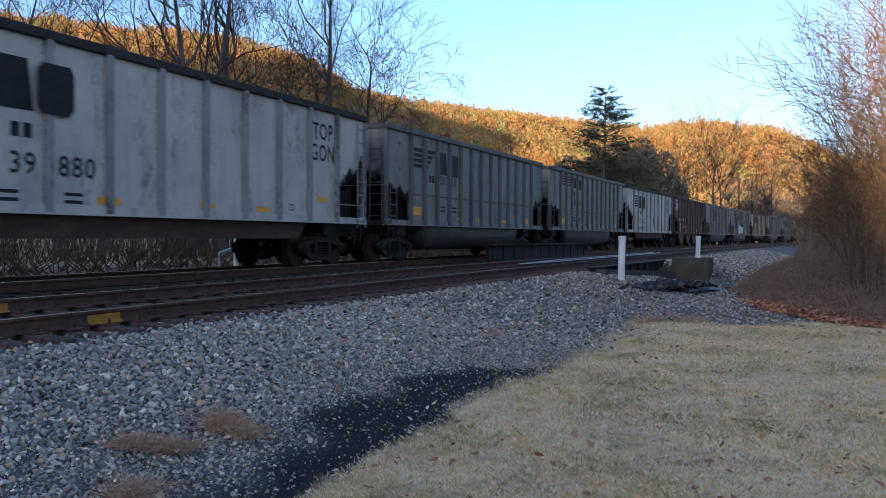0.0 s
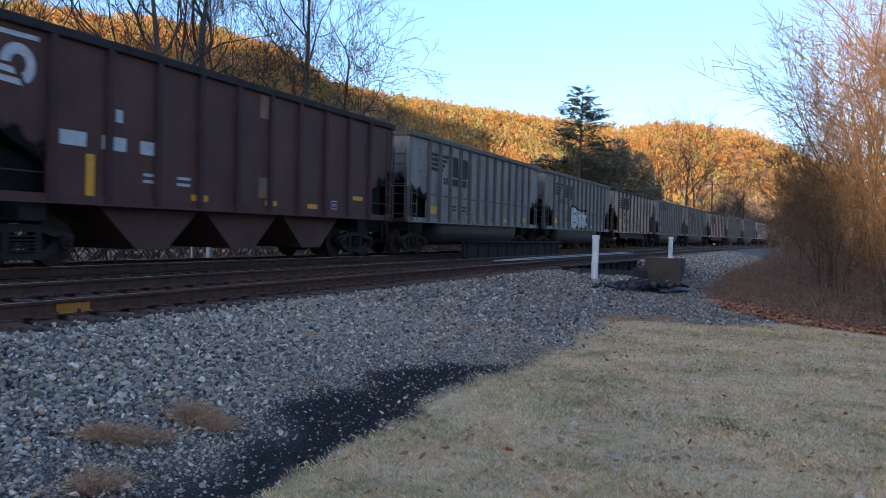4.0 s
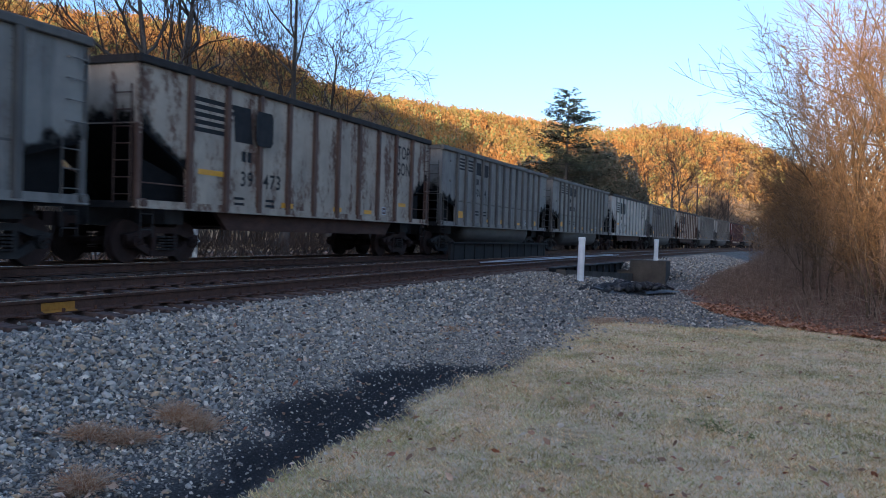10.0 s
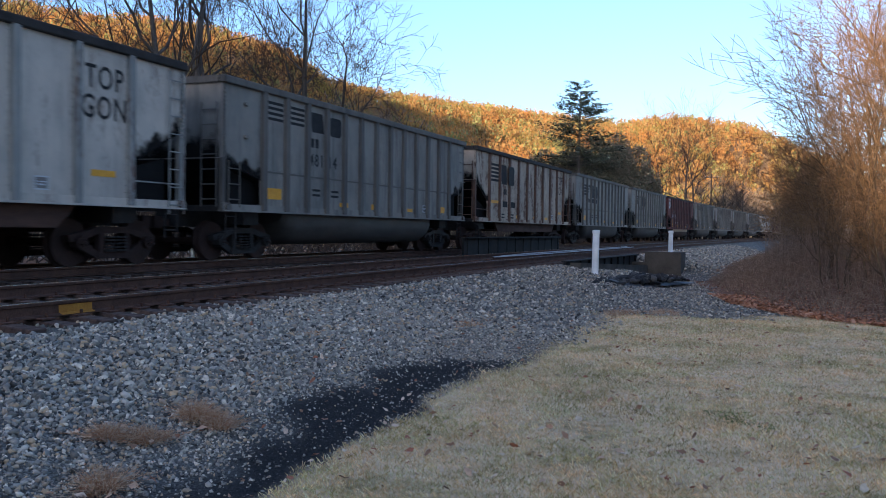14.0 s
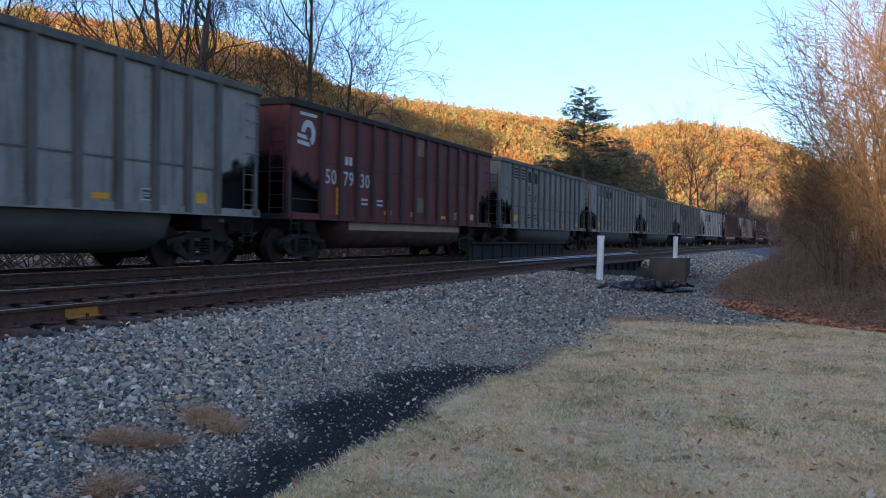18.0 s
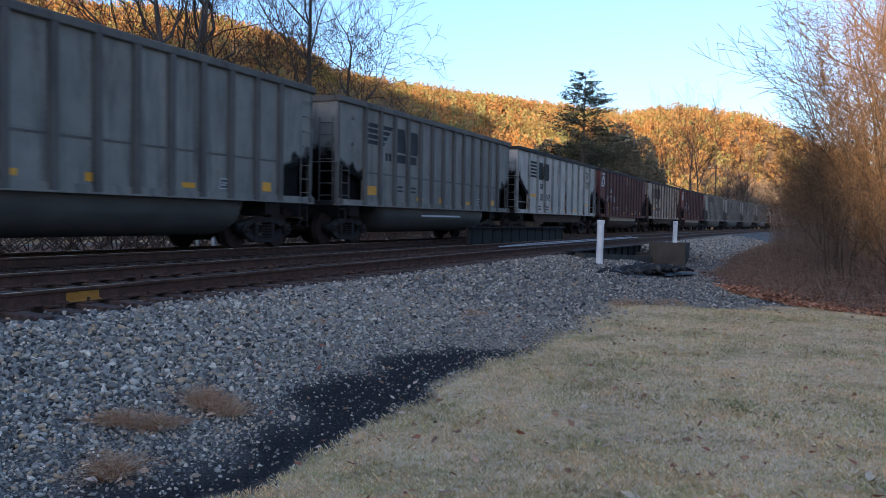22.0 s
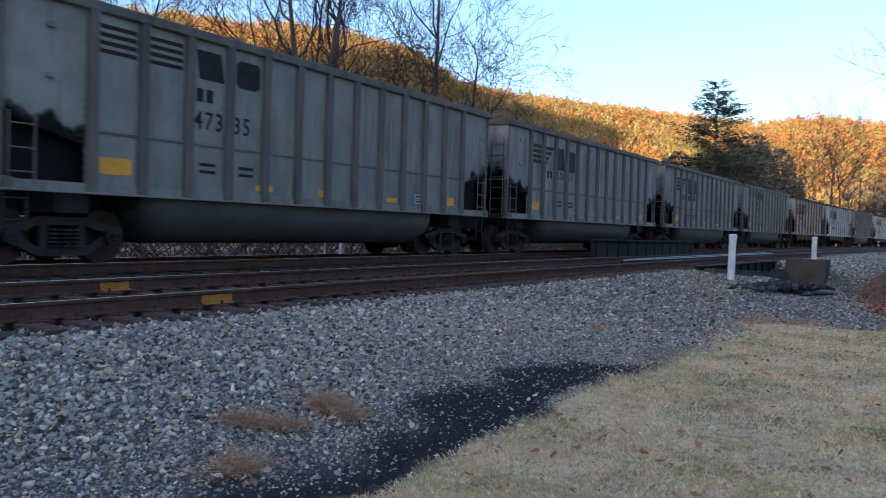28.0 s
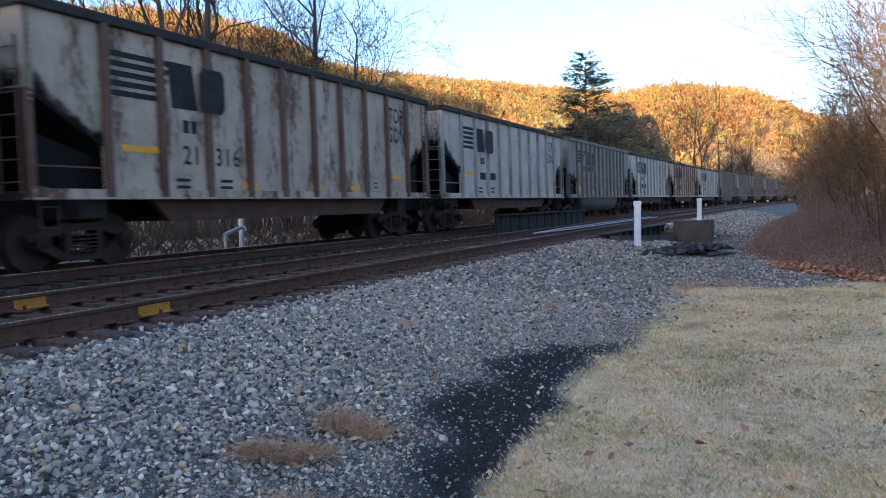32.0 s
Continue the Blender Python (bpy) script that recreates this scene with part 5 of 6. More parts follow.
for az, d, h, r, seed, lean in ((-16.7, 47, 19, 0.34, 11, (0.02, 0)), (-15.8, 52, 18, 0.22, 12, (-0.01, 0)), (-14.7, 48, 20, 0.36, 13, (-0.01, 0)), (-8.0, 50, 19, 0.28, 14, (0.0, 0)),
                                (-22.0, 52, 15, 0.20, 16, (0.02, 0)), (-24.5, 50, 14, 0.18, 17, (-0.03, 0)), (-28.0, 48, 16, 0.24, 18, (0, 0)), (-32.0, 50, 15, 0.2, 19, (0.04, 0)), (-12.0, 60, 15, 0.18, 21, (0.0, 0))):
    x, y = polar(az, d)
    bare_tree(x, y, h, r, seed, "tall leafless grey-barked tree behind the train", lean, kids=(3, 5) if az == -8.0 else ((2, 4) if -17 < az < -14 else (2, 3)))
x, y = polar(-5.0, 52)
bare_tree(x, y, 13.5, 0.24, 15, "leafless tree with long drooping twigs", (0.06, 0.0), 0.3, 4, (4, 5), droop=0.12)
for az, d, h, seed in ((16.6, 128, 15, 31), (17.9, 124, 17, 32), (18.4, 135, 16, 33), (15.6, 132, 13, 34), (20.4, 150, 12, 35), (21.3, 155, 12, 36)):
    x, y = polar(az, d)
    bare_tree(x, y, h, 0.22, seed, "dark leafless tree at the foot of the hill", (0, 0), 0.3, 3, (4, 6), "bare trees by the line")


def conifer(x, y, h, wide, seed, label):
    rng = np.random.RandomState(seed)
    z = ground_z(x, y)
    root = thing("conifer", pose(x, y, z), label, "tree", "dark evergreens")
    v, f = many_tubes([(0, 0, 0, 0.32, 0, 0, h * 0.6, 0.16), (0, 0, h * 0.6, 0.16, 0.1, 0, h, 0.02)], 8)
    fast_mesh("trunk", v, f, "bark", root)
    limbs, pl, sz = [], [], []
    zz = h * 0.12
    while zz < h * 0.985:
        k = 1 - zz / h
        reach = wide * (k ** 0.58) * rng.uniform(0.8, 1.12)
        for _ in range(rng.randint(6, 10)):
            a = rng.uniform(0, 2 * np.pi)
            z0 = zz + rng.uniform(-0.45, 0.45)
            L = reach * rng.uniform(0.55, 1.05)
            tip = np.array([math.cos(a) * L, math.sin(a) * L, z0 + L * (rng.uniform(0.10, 0.5) - 0.34 * (1 - zz / h))])
            limbs.append((0, 0, z0, 0.05 * k + 0.012, *tip, 0.008))
            m = int(8 + L * 13)
            t = rng.uniform(0.25, 1.03, m)[:, None]
            pts = np.array([0, 0, z0]) * (1 - t) + tip * t + rng.normal(0, 0.10 + 0.05 * L, (m, 3)) * [1, 1, 0.35]
            pl.append(pts)
            sz.append(rng.uniform(0.18, 0.46, m))
        zz += h * rng.uniform(0.022, 0.042)
    v, f = many_tubes(limbs, 4)
    tagged(fast_mesh("limbwork", v, f, "bark", root), kind="stuff")
    pl, sz = np.vstack(pl), np.concatenate(sz)
    base = np.array([(-0.5, 0, 0), (0, -0.16, 0.05), (0.55, 0, -0.04), (0, 0.16, 0.05), (0.1, 0, 0.16), (0, 0, -0.12)])
    bf = np.array([(0, 1, 4), (1, 2, 4), (2, 3, 4), (3, 0, 4), (1, 0, 5), (2, 1, 5), (3, 2, 5), (0, 3, 5)])
    v, f = spread(base, bf, pl, sz * 1.15, turns(rng, len(pl), 0.35))
    fast_mesh("crown", v, f, "needles", root)
    return root


conifer(21.4, 111.0, 21.0, 10.8, 41, "tall dark conifer with a thin open top")


def soft_tree(x, y, h, wide, seed, label):
    """A broad dense crown of many small flecks on a short trunk."""
    rng = np.random.RandomState(seed)
    root = thing("evergreen_tree", pose(x, y, ground_z(x, y)), label, "tree", "dark evergreens")
    v, f = many_tubes([(0, 0, 0, 0.35, 0.1, 0, h * 0.7, 0.12)], 8)
    fast_mesh("trunk", v, f, "bark", root)
    n, lobes = 14000, 26
    c = rng.normal(0, 1, (lobes, 3))
    c = c / np.linalg.norm(c, axis=1, keepdims=True) * rng.uniform(0.35, 0.75, (lobes, 1))
    off = rng.normal(0, 1, (n, 3))
    off = off / np.linalg.norm(off, axis=1, keepdims=True) * rng.uniform(0.5, 1.0, (n, 1)) ** 0.5 * 0.42
    pl = (c[rng.randint(0, lobes, n)] + off) * [wide, wide, h * 0.46] + [0, 0, h * 0.55]
    base = np.array([(-0.5, -0.2, 0), (0.5, -0.25, 0.1), (0.05, 0.5, 0.05), (0, 0, 0.35)])
    bf = np.array([(0, 1, 3), (1, 2, 3), (2, 0, 3), (0, 2, 1)])
    v, f = spread(base, bf, pl, rng.uniform(0.22, 0.52, n), turns(rng, n, 1.0))
    fast_mesh("crown", v, f, "dark_foliage", root)
    return root


soft_tree(28.2, 114.0, 14.6, 5.2, 42, "broad dark evergreen beside the conifer")
soft_tree(24.0, 117.0, 14.6, 5.4, 43, "broad dark evergreen beside the conifer")
soft_tree(17.6, 118.0, 12.5, 5.0, 44, "low dark evergreen at the hill's foot")


def utility_pole():
    x, y = 50.4, 142.7
    z = ground_z(x, y)
    root = thing("utility_pole", pose(x, y, z, 0, 0, -20), "weathered wooden utility pole by the railway", "utility pole")
    v, f = many_tubes([(0, 0, -0.5, 0.17, 0, 0, 12.3 - z, 0.12)], 10)
    fast_mesh("pole", v, f, "wood_pole", root)
    part("crossarm", boxed(-1.1, 1.1, -0.06, 0.06, 11.6 - z, 11.73 - z, bevel=0.01), "wood_pole", root)
    for dx in (-0.95, -0.4, 0.4, 0.95):
        bm = bmesh.new()
        tube(bm, (dx, 0, 11.73 - z), (dx, 0, 11.90 - z), 0.05, 0.035, n=8)
        part("insulator", bm, "pvc", root)


utility_pole()


def bank_tree(az, d, h, seed, stems, left, label, kind="bare_tree", category="tree"):
    """A leafless tree of several stems whose limbs arch out, mostly towards the light over the line."""
    rng = np.random.RandomState(seed)
    x, y = polar(az, d)
    root = thing(kind, pose(x, y, ground_z(x, y)), label, category, "thicket on the bank")
    depth = 3 if d < 48 else 2
    out = {k: [] for k in range(depth + 1)}
    to = np.array([-math.cos(radians(az)), math.sin(radians(az)), 0.0])
    for i in range(stems):
        a = rng.uniform(0, 2 * np.pi)
        base = np.array([math.cos(a), math.sin(a), 0.0]) * rng.uniform(0.05, 0.5) - [0, 0, 0.1]
        dd = np.array([math.cos(a) * 0.22, math.sin(a) * 0.22, 1.0]) + to * rng.uniform(-0.2, 0.42) * left
        r = rng.uniform(0.045, 0.085) * h / 9.0
        out[depth], out[depth - 1] = [], []
        branches(rng, base, dd, h * rng.uniform(0.40, 0.56), r, depth, out, 0.72, 0.0, (4, 6) if depth == 3 else (6, 9), 0.13, (to[0] * 0.03 * left, to[1] * 0.03 * left, 0.05), 0.52)
        v, f = many_tubes(out[depth] + out[depth - 1], 6)
        fast_mesh("stem", v, f, "bank_bark", root, True)
    rmin = max(0.0062, 0.00026 * d)
    fine = [(*q[:3], max(q[3], rmin), *q[4:7], max(q[7], rmin * 0.7)) for k in range(depth - 1) for q in out[k]]
    v, f = many_tubes(fine, 3)
    fast_mesh("crown", v, f, "thicket", root)
    return root


def thicket():
    """The overgrown bank on the right: arching trees and shrubs over low brush."""
    rng = np.random.RandomState(71)
    tall = "leafless many-stemmed tree arching over the bank"
    for az, d, h, seed, stems, left in ((31.3, 23.0, 9.0, 1, 4, 0.45), (29.2, 26.5, 9.5, 2, 4, 0.4), (33.5, 27.0, 11.0, 3, 4, 0.6), (28.2, 31.0, 9.0, 4, 4, 0.2), (30.6, 31.5, 11.5, 5, 4, 0.5),
                                        (29.4, 37.0, 11.5, 6, 4, 0.2), (27.6, 38.5, 8.5, 7, 3, 0.15), (35.5, 23.0, 9.5, 8, 4, 0.6), (27.6, 46.0, 10.0, 9, 4, 0.1), (33.0, 36.0, 13.0, 10, 4, 0.2), (37.0, 29.0, 11.0, 22, 4, 0.6)):
        bank_tree(az, d, h, seed, stems, left, tall)
    for az, d, h, seed, stems, left in ((29.9, 21.0, 4.2, 11, 5, 0.4), (27.6, 23.5, 4.6, 12, 5, 0.3), (26.2, 27.0, 5.0, 13, 5, 0.3), (26.4, 32.0, 5.0, 14, 5, 0.2), (25.7, 39.0, 5.2, 15, 5, 0.1), (32.5, 21.5, 5.0, 16, 5, 0.4),
                                        (25.4, 50.0, 5.6, 17, 6, 0.1), (24.8, 62.0, 5.6, 18, 6, 0.1), (25.9, 58.0, 9.0, 19, 5, 0.2), (24.2, 76.0, 6.5, 20, 6, 0.2), (25.4, 72.0, 9.0, 21, 5, 0.2), (24.3, 92.0, 7.5, 23, 6, 0.1), (24.8, 88.0, 10.0, 24, 6, 0.1)):
        bank_tree(az, d, h, seed, stems, left, "leafless tan shrub on the overgrown bank", "shrub", "shrub")
    # low brambles, dead stalks and saplings over the whole bank
    segs = []
    n = 7000
    s, w = 15.5 + 62 * rng.uniform(0, 1, n) ** 1.25, rng.exponential(2.8, n)
    u = np.interp(s, TOE_S, TOE_U) - 0.5 - w * 1.3
    for i in range(n):
        p = along(s[i], u[i])
        z = ground_z(p.x, p.y)
        tallest = rng.uniform(0, 1) < 0.10 and w[i] > 1.5
        L = (rng.uniform(1.8, 4.0) if tallest else rng.uniform(0.25, 1.3)) * min(1.0, 0.25 + w[i] / 3)
        a = rng.uniform(0, 2 * np.pi)
        d = np.array([math.cos(a), math.sin(a), 0]) * L * (0.12 if tallest else rng.uniform(0.25, 0.9))
        q0 = np.array([p.x, p.y, z - 0.05])
        q1 = q0 + d * 0.5 + [0, 0, L * 0.65]
        q2 = q1 + d * rng.uniform(0.4, 1.2) + [0, 0, L * rng.uniform(-0.25, 0.35)]
        q3 = q1 + np.array([-d[1], d[0], 0]) * rng.uniform(-1.3, 1.3) + [0, 0, L * rng.uniform(0.0, 0.35)]
        r = 0.0042 + 0.00012 * s[i]
        segs += [(*q0, r * 1.4, *q1, r), (*q1, r, *q2, r * 0.5), (*q1, r * 0.8, *q3, r * 0.4)]
        for _ in range(5 if tallest else 1):
            k = rng.uniform(0.4, 1.0)
            q = q0 * (1 - k) + q1 * k
            e = q + rng.normal(0, 0.22, 3) * L + [0, 0, L * 0.22]
            segs.append((*q, r * 0.7, *e, r * 0.35))
    v, f = many_tubes(segs, 3)
    tagged(fast_mesh("brambles", v, f, "bramble"), "tangled leafless brambles on the bank", "brambles", kind="stuff")


thicket()


def hill_woods():
    """Autumn woods over the valley sides, too many to count."""
    rng = np.random.RandomState(81)
    n = 15000
    az = rng.uniform(-42, 36, n)
    d = 130 + 420 * rng.uniform(0, 1, n) ** 0.75
    x, y = d * np.sin(np.radians(az)), d * np.cos(np.radians(az))
    s, u = track_su(x, y)
    keep = (u > 34) | ((u < -14) & (s > 40))
    x, y, d = x[keep], y[keep], d[keep]
    z = height(x, y)
    keep = z > 3.0
    x, y, z, d = x[keep], y[keep], z[keep], d[keep]
    n = len(x)
    h = rng.uniform(6.5, 9.5, n)
    segs = np.stack([x, y, z - 0.5, np.full(n, 0.16), x + rng.normal(0, 0.3, n), y, z + h * 0.8, np.full(n, 0.05)], 1)
    v, f = many_tubes(segs, 3)
    tagged(fast_mesh("forest_trunks", v, f, "twig"), "grey trunks of the leafless woods on the hillside", "woods", kind="stuff")
    # crowns: fans of small twig and leaf flecks
    base = np.array([(0, 0, -0.5), (0.38, 0.02, 0.05), (0, 0.03, 0.5), (-0.38, -0.02, 0.0)])
    bf = np.array([(0, 1, 2), (0, 2, 3)])
    ever = rng.uniform(0, 1, n) < 0.15
    for name, pick, mat, k, lab in (("forest_crowns", ~ever, "hilltree", 36, "gold and russet autumn canopy of the hillside woods"), ("forest_evergreens", ever, "needles_far", 50, "scattered green pines among the hillside woods")):
        xs, ys, zs, hs = x[pick], y[pick], z[pick], h[pick]
        m = len(xs)
        off = rng.normal(0, 1, (m, k, 3))
        off /= np.linalg.norm(off, axis=2, keepdims=True)
        off *= rng.uniform(0.25, 1.0, (m, k, 1)) ** 0.6
        wide = rng.uniform(1.6, 3.0, m) * (0.75 if mat == "needles_far" else 1.0)
        pl = np.stack([xs, ys, zs + hs * 0.62], 1)[:, None] + off * np.stack([wide, wide, hs * 0.40], 1)[:, None]
        pl = pl.reshape(-1, 3)
        v, f = spread(base, bf, pl, rng.uniform(0.45, 1.25, len(pl)), turns(rng, len(pl), 0.55))
        tagged(fast_mesh(name, v, f, mat), lab, "woods", kind="stuff")


M["needles_far"] = island("pine_green", [(0.188, 0.195, 0.066), (0.237, 0.234, 0.0825), (0.3, 0.26, 0.0935)], 0.95)
hill_woods()


def brush_behind():
    """Grey brush along the foot of the hill behind the far track."""
    rng = np.random.RandomState(91)
    segs = []
    for i in range(7200):
        s, u = rng.uniform(-30, 135), (29 + rng.exponential(4.0) if i % 2 else rng.uniform(19.0, 23.5))
        p = along(s, u)
        z = ground_z(p.x, p.y)
        L = rng.uniform(1.0, 4.2) if i % 2 else rng.uniform(0.3, 1.1)
        a = rng.uniform(0, 2 * np.pi)
        d = np.array([math.cos(a), math.sin(a), 0]) * L * (0.22 if i % 2 else rng.uniform(0.3, 1.0))
        q0 = np.array([p.x, p.y, z])
        q1 = q0 + d + [0, 0, L * 0.6]
        q2 = q1 + d * rng.uniform(0.3, 1.0) + [0, 0, L * 0.4]
        q3 = q1 + np.array([-d[1], d[0], 0]) * rng.uniform(-1.2, 1.2) + [0, 0, L * 0.35]
        r = 0.018
        segs += [(*q0, r * 1.5, *q1, r), (*q1, r, *q2, r * 0.5), (*q1, r * 0.8, *q3, r * 0.4)]
    v, f = many_tubes(segs, 3)
    tagged(fast_mesh("hedge_brush", v, f, "twig"), "leafless grey brush along the foot of the hill", "brush", kind="stuff")


brush_behind()


def woods_edge():
    """Leafless woods at the foot of the slope, in the valley's shade, too many to count."""
    rng = np.random.RandomState(97)
    spots = []
    for _ in range(150):
        az = rng.uniform(-30, 0.6)
        spots.append((az, rng.uniform(62, 92), np.interp(az, [-30, -20, -13, -9, -3, 1], [5.5, 6.0, 8.0, 12.0, 12.0, 9.0]) * rng.uniform(0.7, 1.05)))
    for _ in range(60):
        az = rng.uniform(0, 12)
        spots.append((az, rng.uniform(92, 128), np.interp(az, [0, 6, 12], [11.0, 9.0, 7.0]) * rng.uniform(0.7, 1.05)))
    for _ in range(60):
        p = along(rng.uniform(175, 265), rng.uniform(18, 27))
        spots.append((math.degrees(math.atan2(p.x, p.y)), p.length, rng.uniform(8, 13)))
    trunks, twigs, pads = [], [], []
    for az, d, h in spots:
        x, y = polar(az, d)
        if float(track_su(x, y)[1]) < 17.5:
            continue
        z = ground_z(x, y)
        p, q = np.array([x, y, z - 0.3]), np.array([x + rng.normal(0, 0.4), y + rng.normal(0, 0.4), z + h * 0.55])
        tip = q + [rng.normal(0, 0.5), rng.normal(0, 0.5), h * 0.42]
        r = 0.012 * h
        trunks += [(*p, r, *q, r * 0.6), (*q, r * 0.6, *tip, 0.02)]
        fine = 0.00030 * d
        for _ in range(15):
            k = rng.uniform(0.25, 1.0)
            b = p * (1 - k / 0.55) + q * (k / 0.55) if k < 0.55 else q + (tip - q) * (k - 0.55) / 0.45
            a, L = rng.uniform(0, 2 * np.pi), h * rng.uniform(0.14, 0.32) * (1.25 - 0.7 * k)
            m = b + np.array([math.cos(a), math.sin(a), rng.uniform(0.25, 0.9)]) * L * 0.6
            e = m + np.array([math.cos(a), math.sin(a), rng.uniform(0.3, 1.4)]) * L * 0.45
            trunks += [(*b, r * 0.3, *m, fine * 1.5), (*m, fine * 1.5, *e, fine)]
            pads += [m + rng.normal(0, 0.45, 3) for _ in range(5)] + [e + rng.normal(0, 0.35, 3) for _ in range(4)]
            for _ in range(7):
                j = rng.uniform(0.2, 1.0)
                o = b + (m - b) * j / 0.6 if j < 0.6 else m + (e - m) * (j - 0.6) / 0.4
                w = o + rng.normal(0, 0.16, 3) * L * 1.6 + [0, 0, L * 0.18]
                twigs += [(*o, fine, *w, fine * 0.6), (*w, fine * 0.7, *(w + rng.normal(0, 0.3, 3) * L * 0.6), fine * 0.5)]
    v, f = many_tubes(trunks, 4)
    tagged(fast_mesh("wood_edge_trunks", v, f, "bark"), "grey trunks and limbs of the leafless woods in the shade", "woods", kind="stuff")
    v, f = many_tubes(twigs, 3)
    base = np.array([(0, 0, -0.5), (0.16, 0.02, 0.05), (0, 0.03, 0.5), (-0.16, -0.02, 0.0)])
    pv, pf = spread(base, np.array([(0, 1, 2), (0, 2, 3)]), np.array(pads), rng.uniform(0.18, 0.50, len(pads)), turns(rng, len(pads), 0.6))
    tagged(fast_mesh("wood_edge_leaves", pv, pf, "shade_leaf"), "withered brown leaves in the shaded woods", "leaves", kind="stuff")
    tagged(fast_mesh("wood_edge_twigs", v, f, "shade_twig"), "dull brown twigs of the leafless woods in the shade", "woods", kind="stuff")


woods_edge()

# ---------------------------------------------------------------- ballast stones, grass, leaves, litter
def stone_shape(seed):
    rng = np.random.RandomState(seed)
    t = (1 + 5 ** 0.5) / 2
    v = np.array([(-1, t, 0), (1, t, 0), (-1, -t, 0), (1, -t, 0), (0, -1, t), (0, 1, t), (0, -1, -t), (0, 1, -t), (t, 0, -1), (t, 0, 1), (-t, 0, -1), (-t, 0, 1)], float) / 1.9
    f = np.array([(0, 11, 5), (0, 5, 1), (0, 1, 7), (0, 7, 10), (0, 10, 11), (1, 5, 9), (5, 11, 4), (11, 10, 2), (10, 7, 6), (7, 1, 8), (3, 9, 4), (3, 4, 2), (3, 2, 6), (3, 6, 8), (3, 8, 9), (4, 9, 5), (2, 4, 11), (6, 2, 10), (8, 6, 7), (9, 8, 1)])
    v *= 1 + rng.uniform(-0.58, 0.38, (12, 1))
    v *= [1.4, 1.0, 0.7]
    return v, f


def far_stone_shape(seed):
    rng = np.random.RandomState(seed)
    v = np.array([(1, 0, 0), (-1, 0, 0), (0, 1, 0), (0, -1, 0), (0, 0, 1), (0, 0, -1)], float) * 1.15
    v += rng.uniform(-0.25, 0.25, (6, 3))
    f = np.array([(0, 2, 4), (2, 1, 4), (1, 3, 4), (3, 0, 4), (2, 0, 5), (1, 2, 5), (3, 1, 5), (0, 3, 5)])
    return v * [1.2, 1.0, 0.65], f


def scatter(name, mat, label, category, s, u, size, lift=0.35, tilt=0.5, seed=1, shape=stone_shape):
    rng = np.random.RandomState(seed)
    parts_v, parts_f, base = [], [], 0
    p = np.array([along(a, b) for a, b in zip(s, u)])
    p[:, 2] = height(p[:, 0], p[:, 1]) + size * lift
    kind = rng.randint(0, 6, len(s))
    for k in range(6):
        m = kind == k
        if not m.any():
            continue
        bv, bf = shape(100 + k)
        v, f = spread(bv, bf, p[m], size[m] * 0.5, turns(rng, int(m.sum()), tilt))
        parts_v.append(v)
        parts_f.append(f + base)
        base += len(v)
    return tagged(fast_mesh(name, np.vstack(parts_v), np.vstack(parts_f), mat), label, category, kind="stuff")


def cover_at(s, u):
    p = np.array([along(a, b) for a, b in zip(s, u)])
    return covers(p[:, 0], p[:, 1]), p


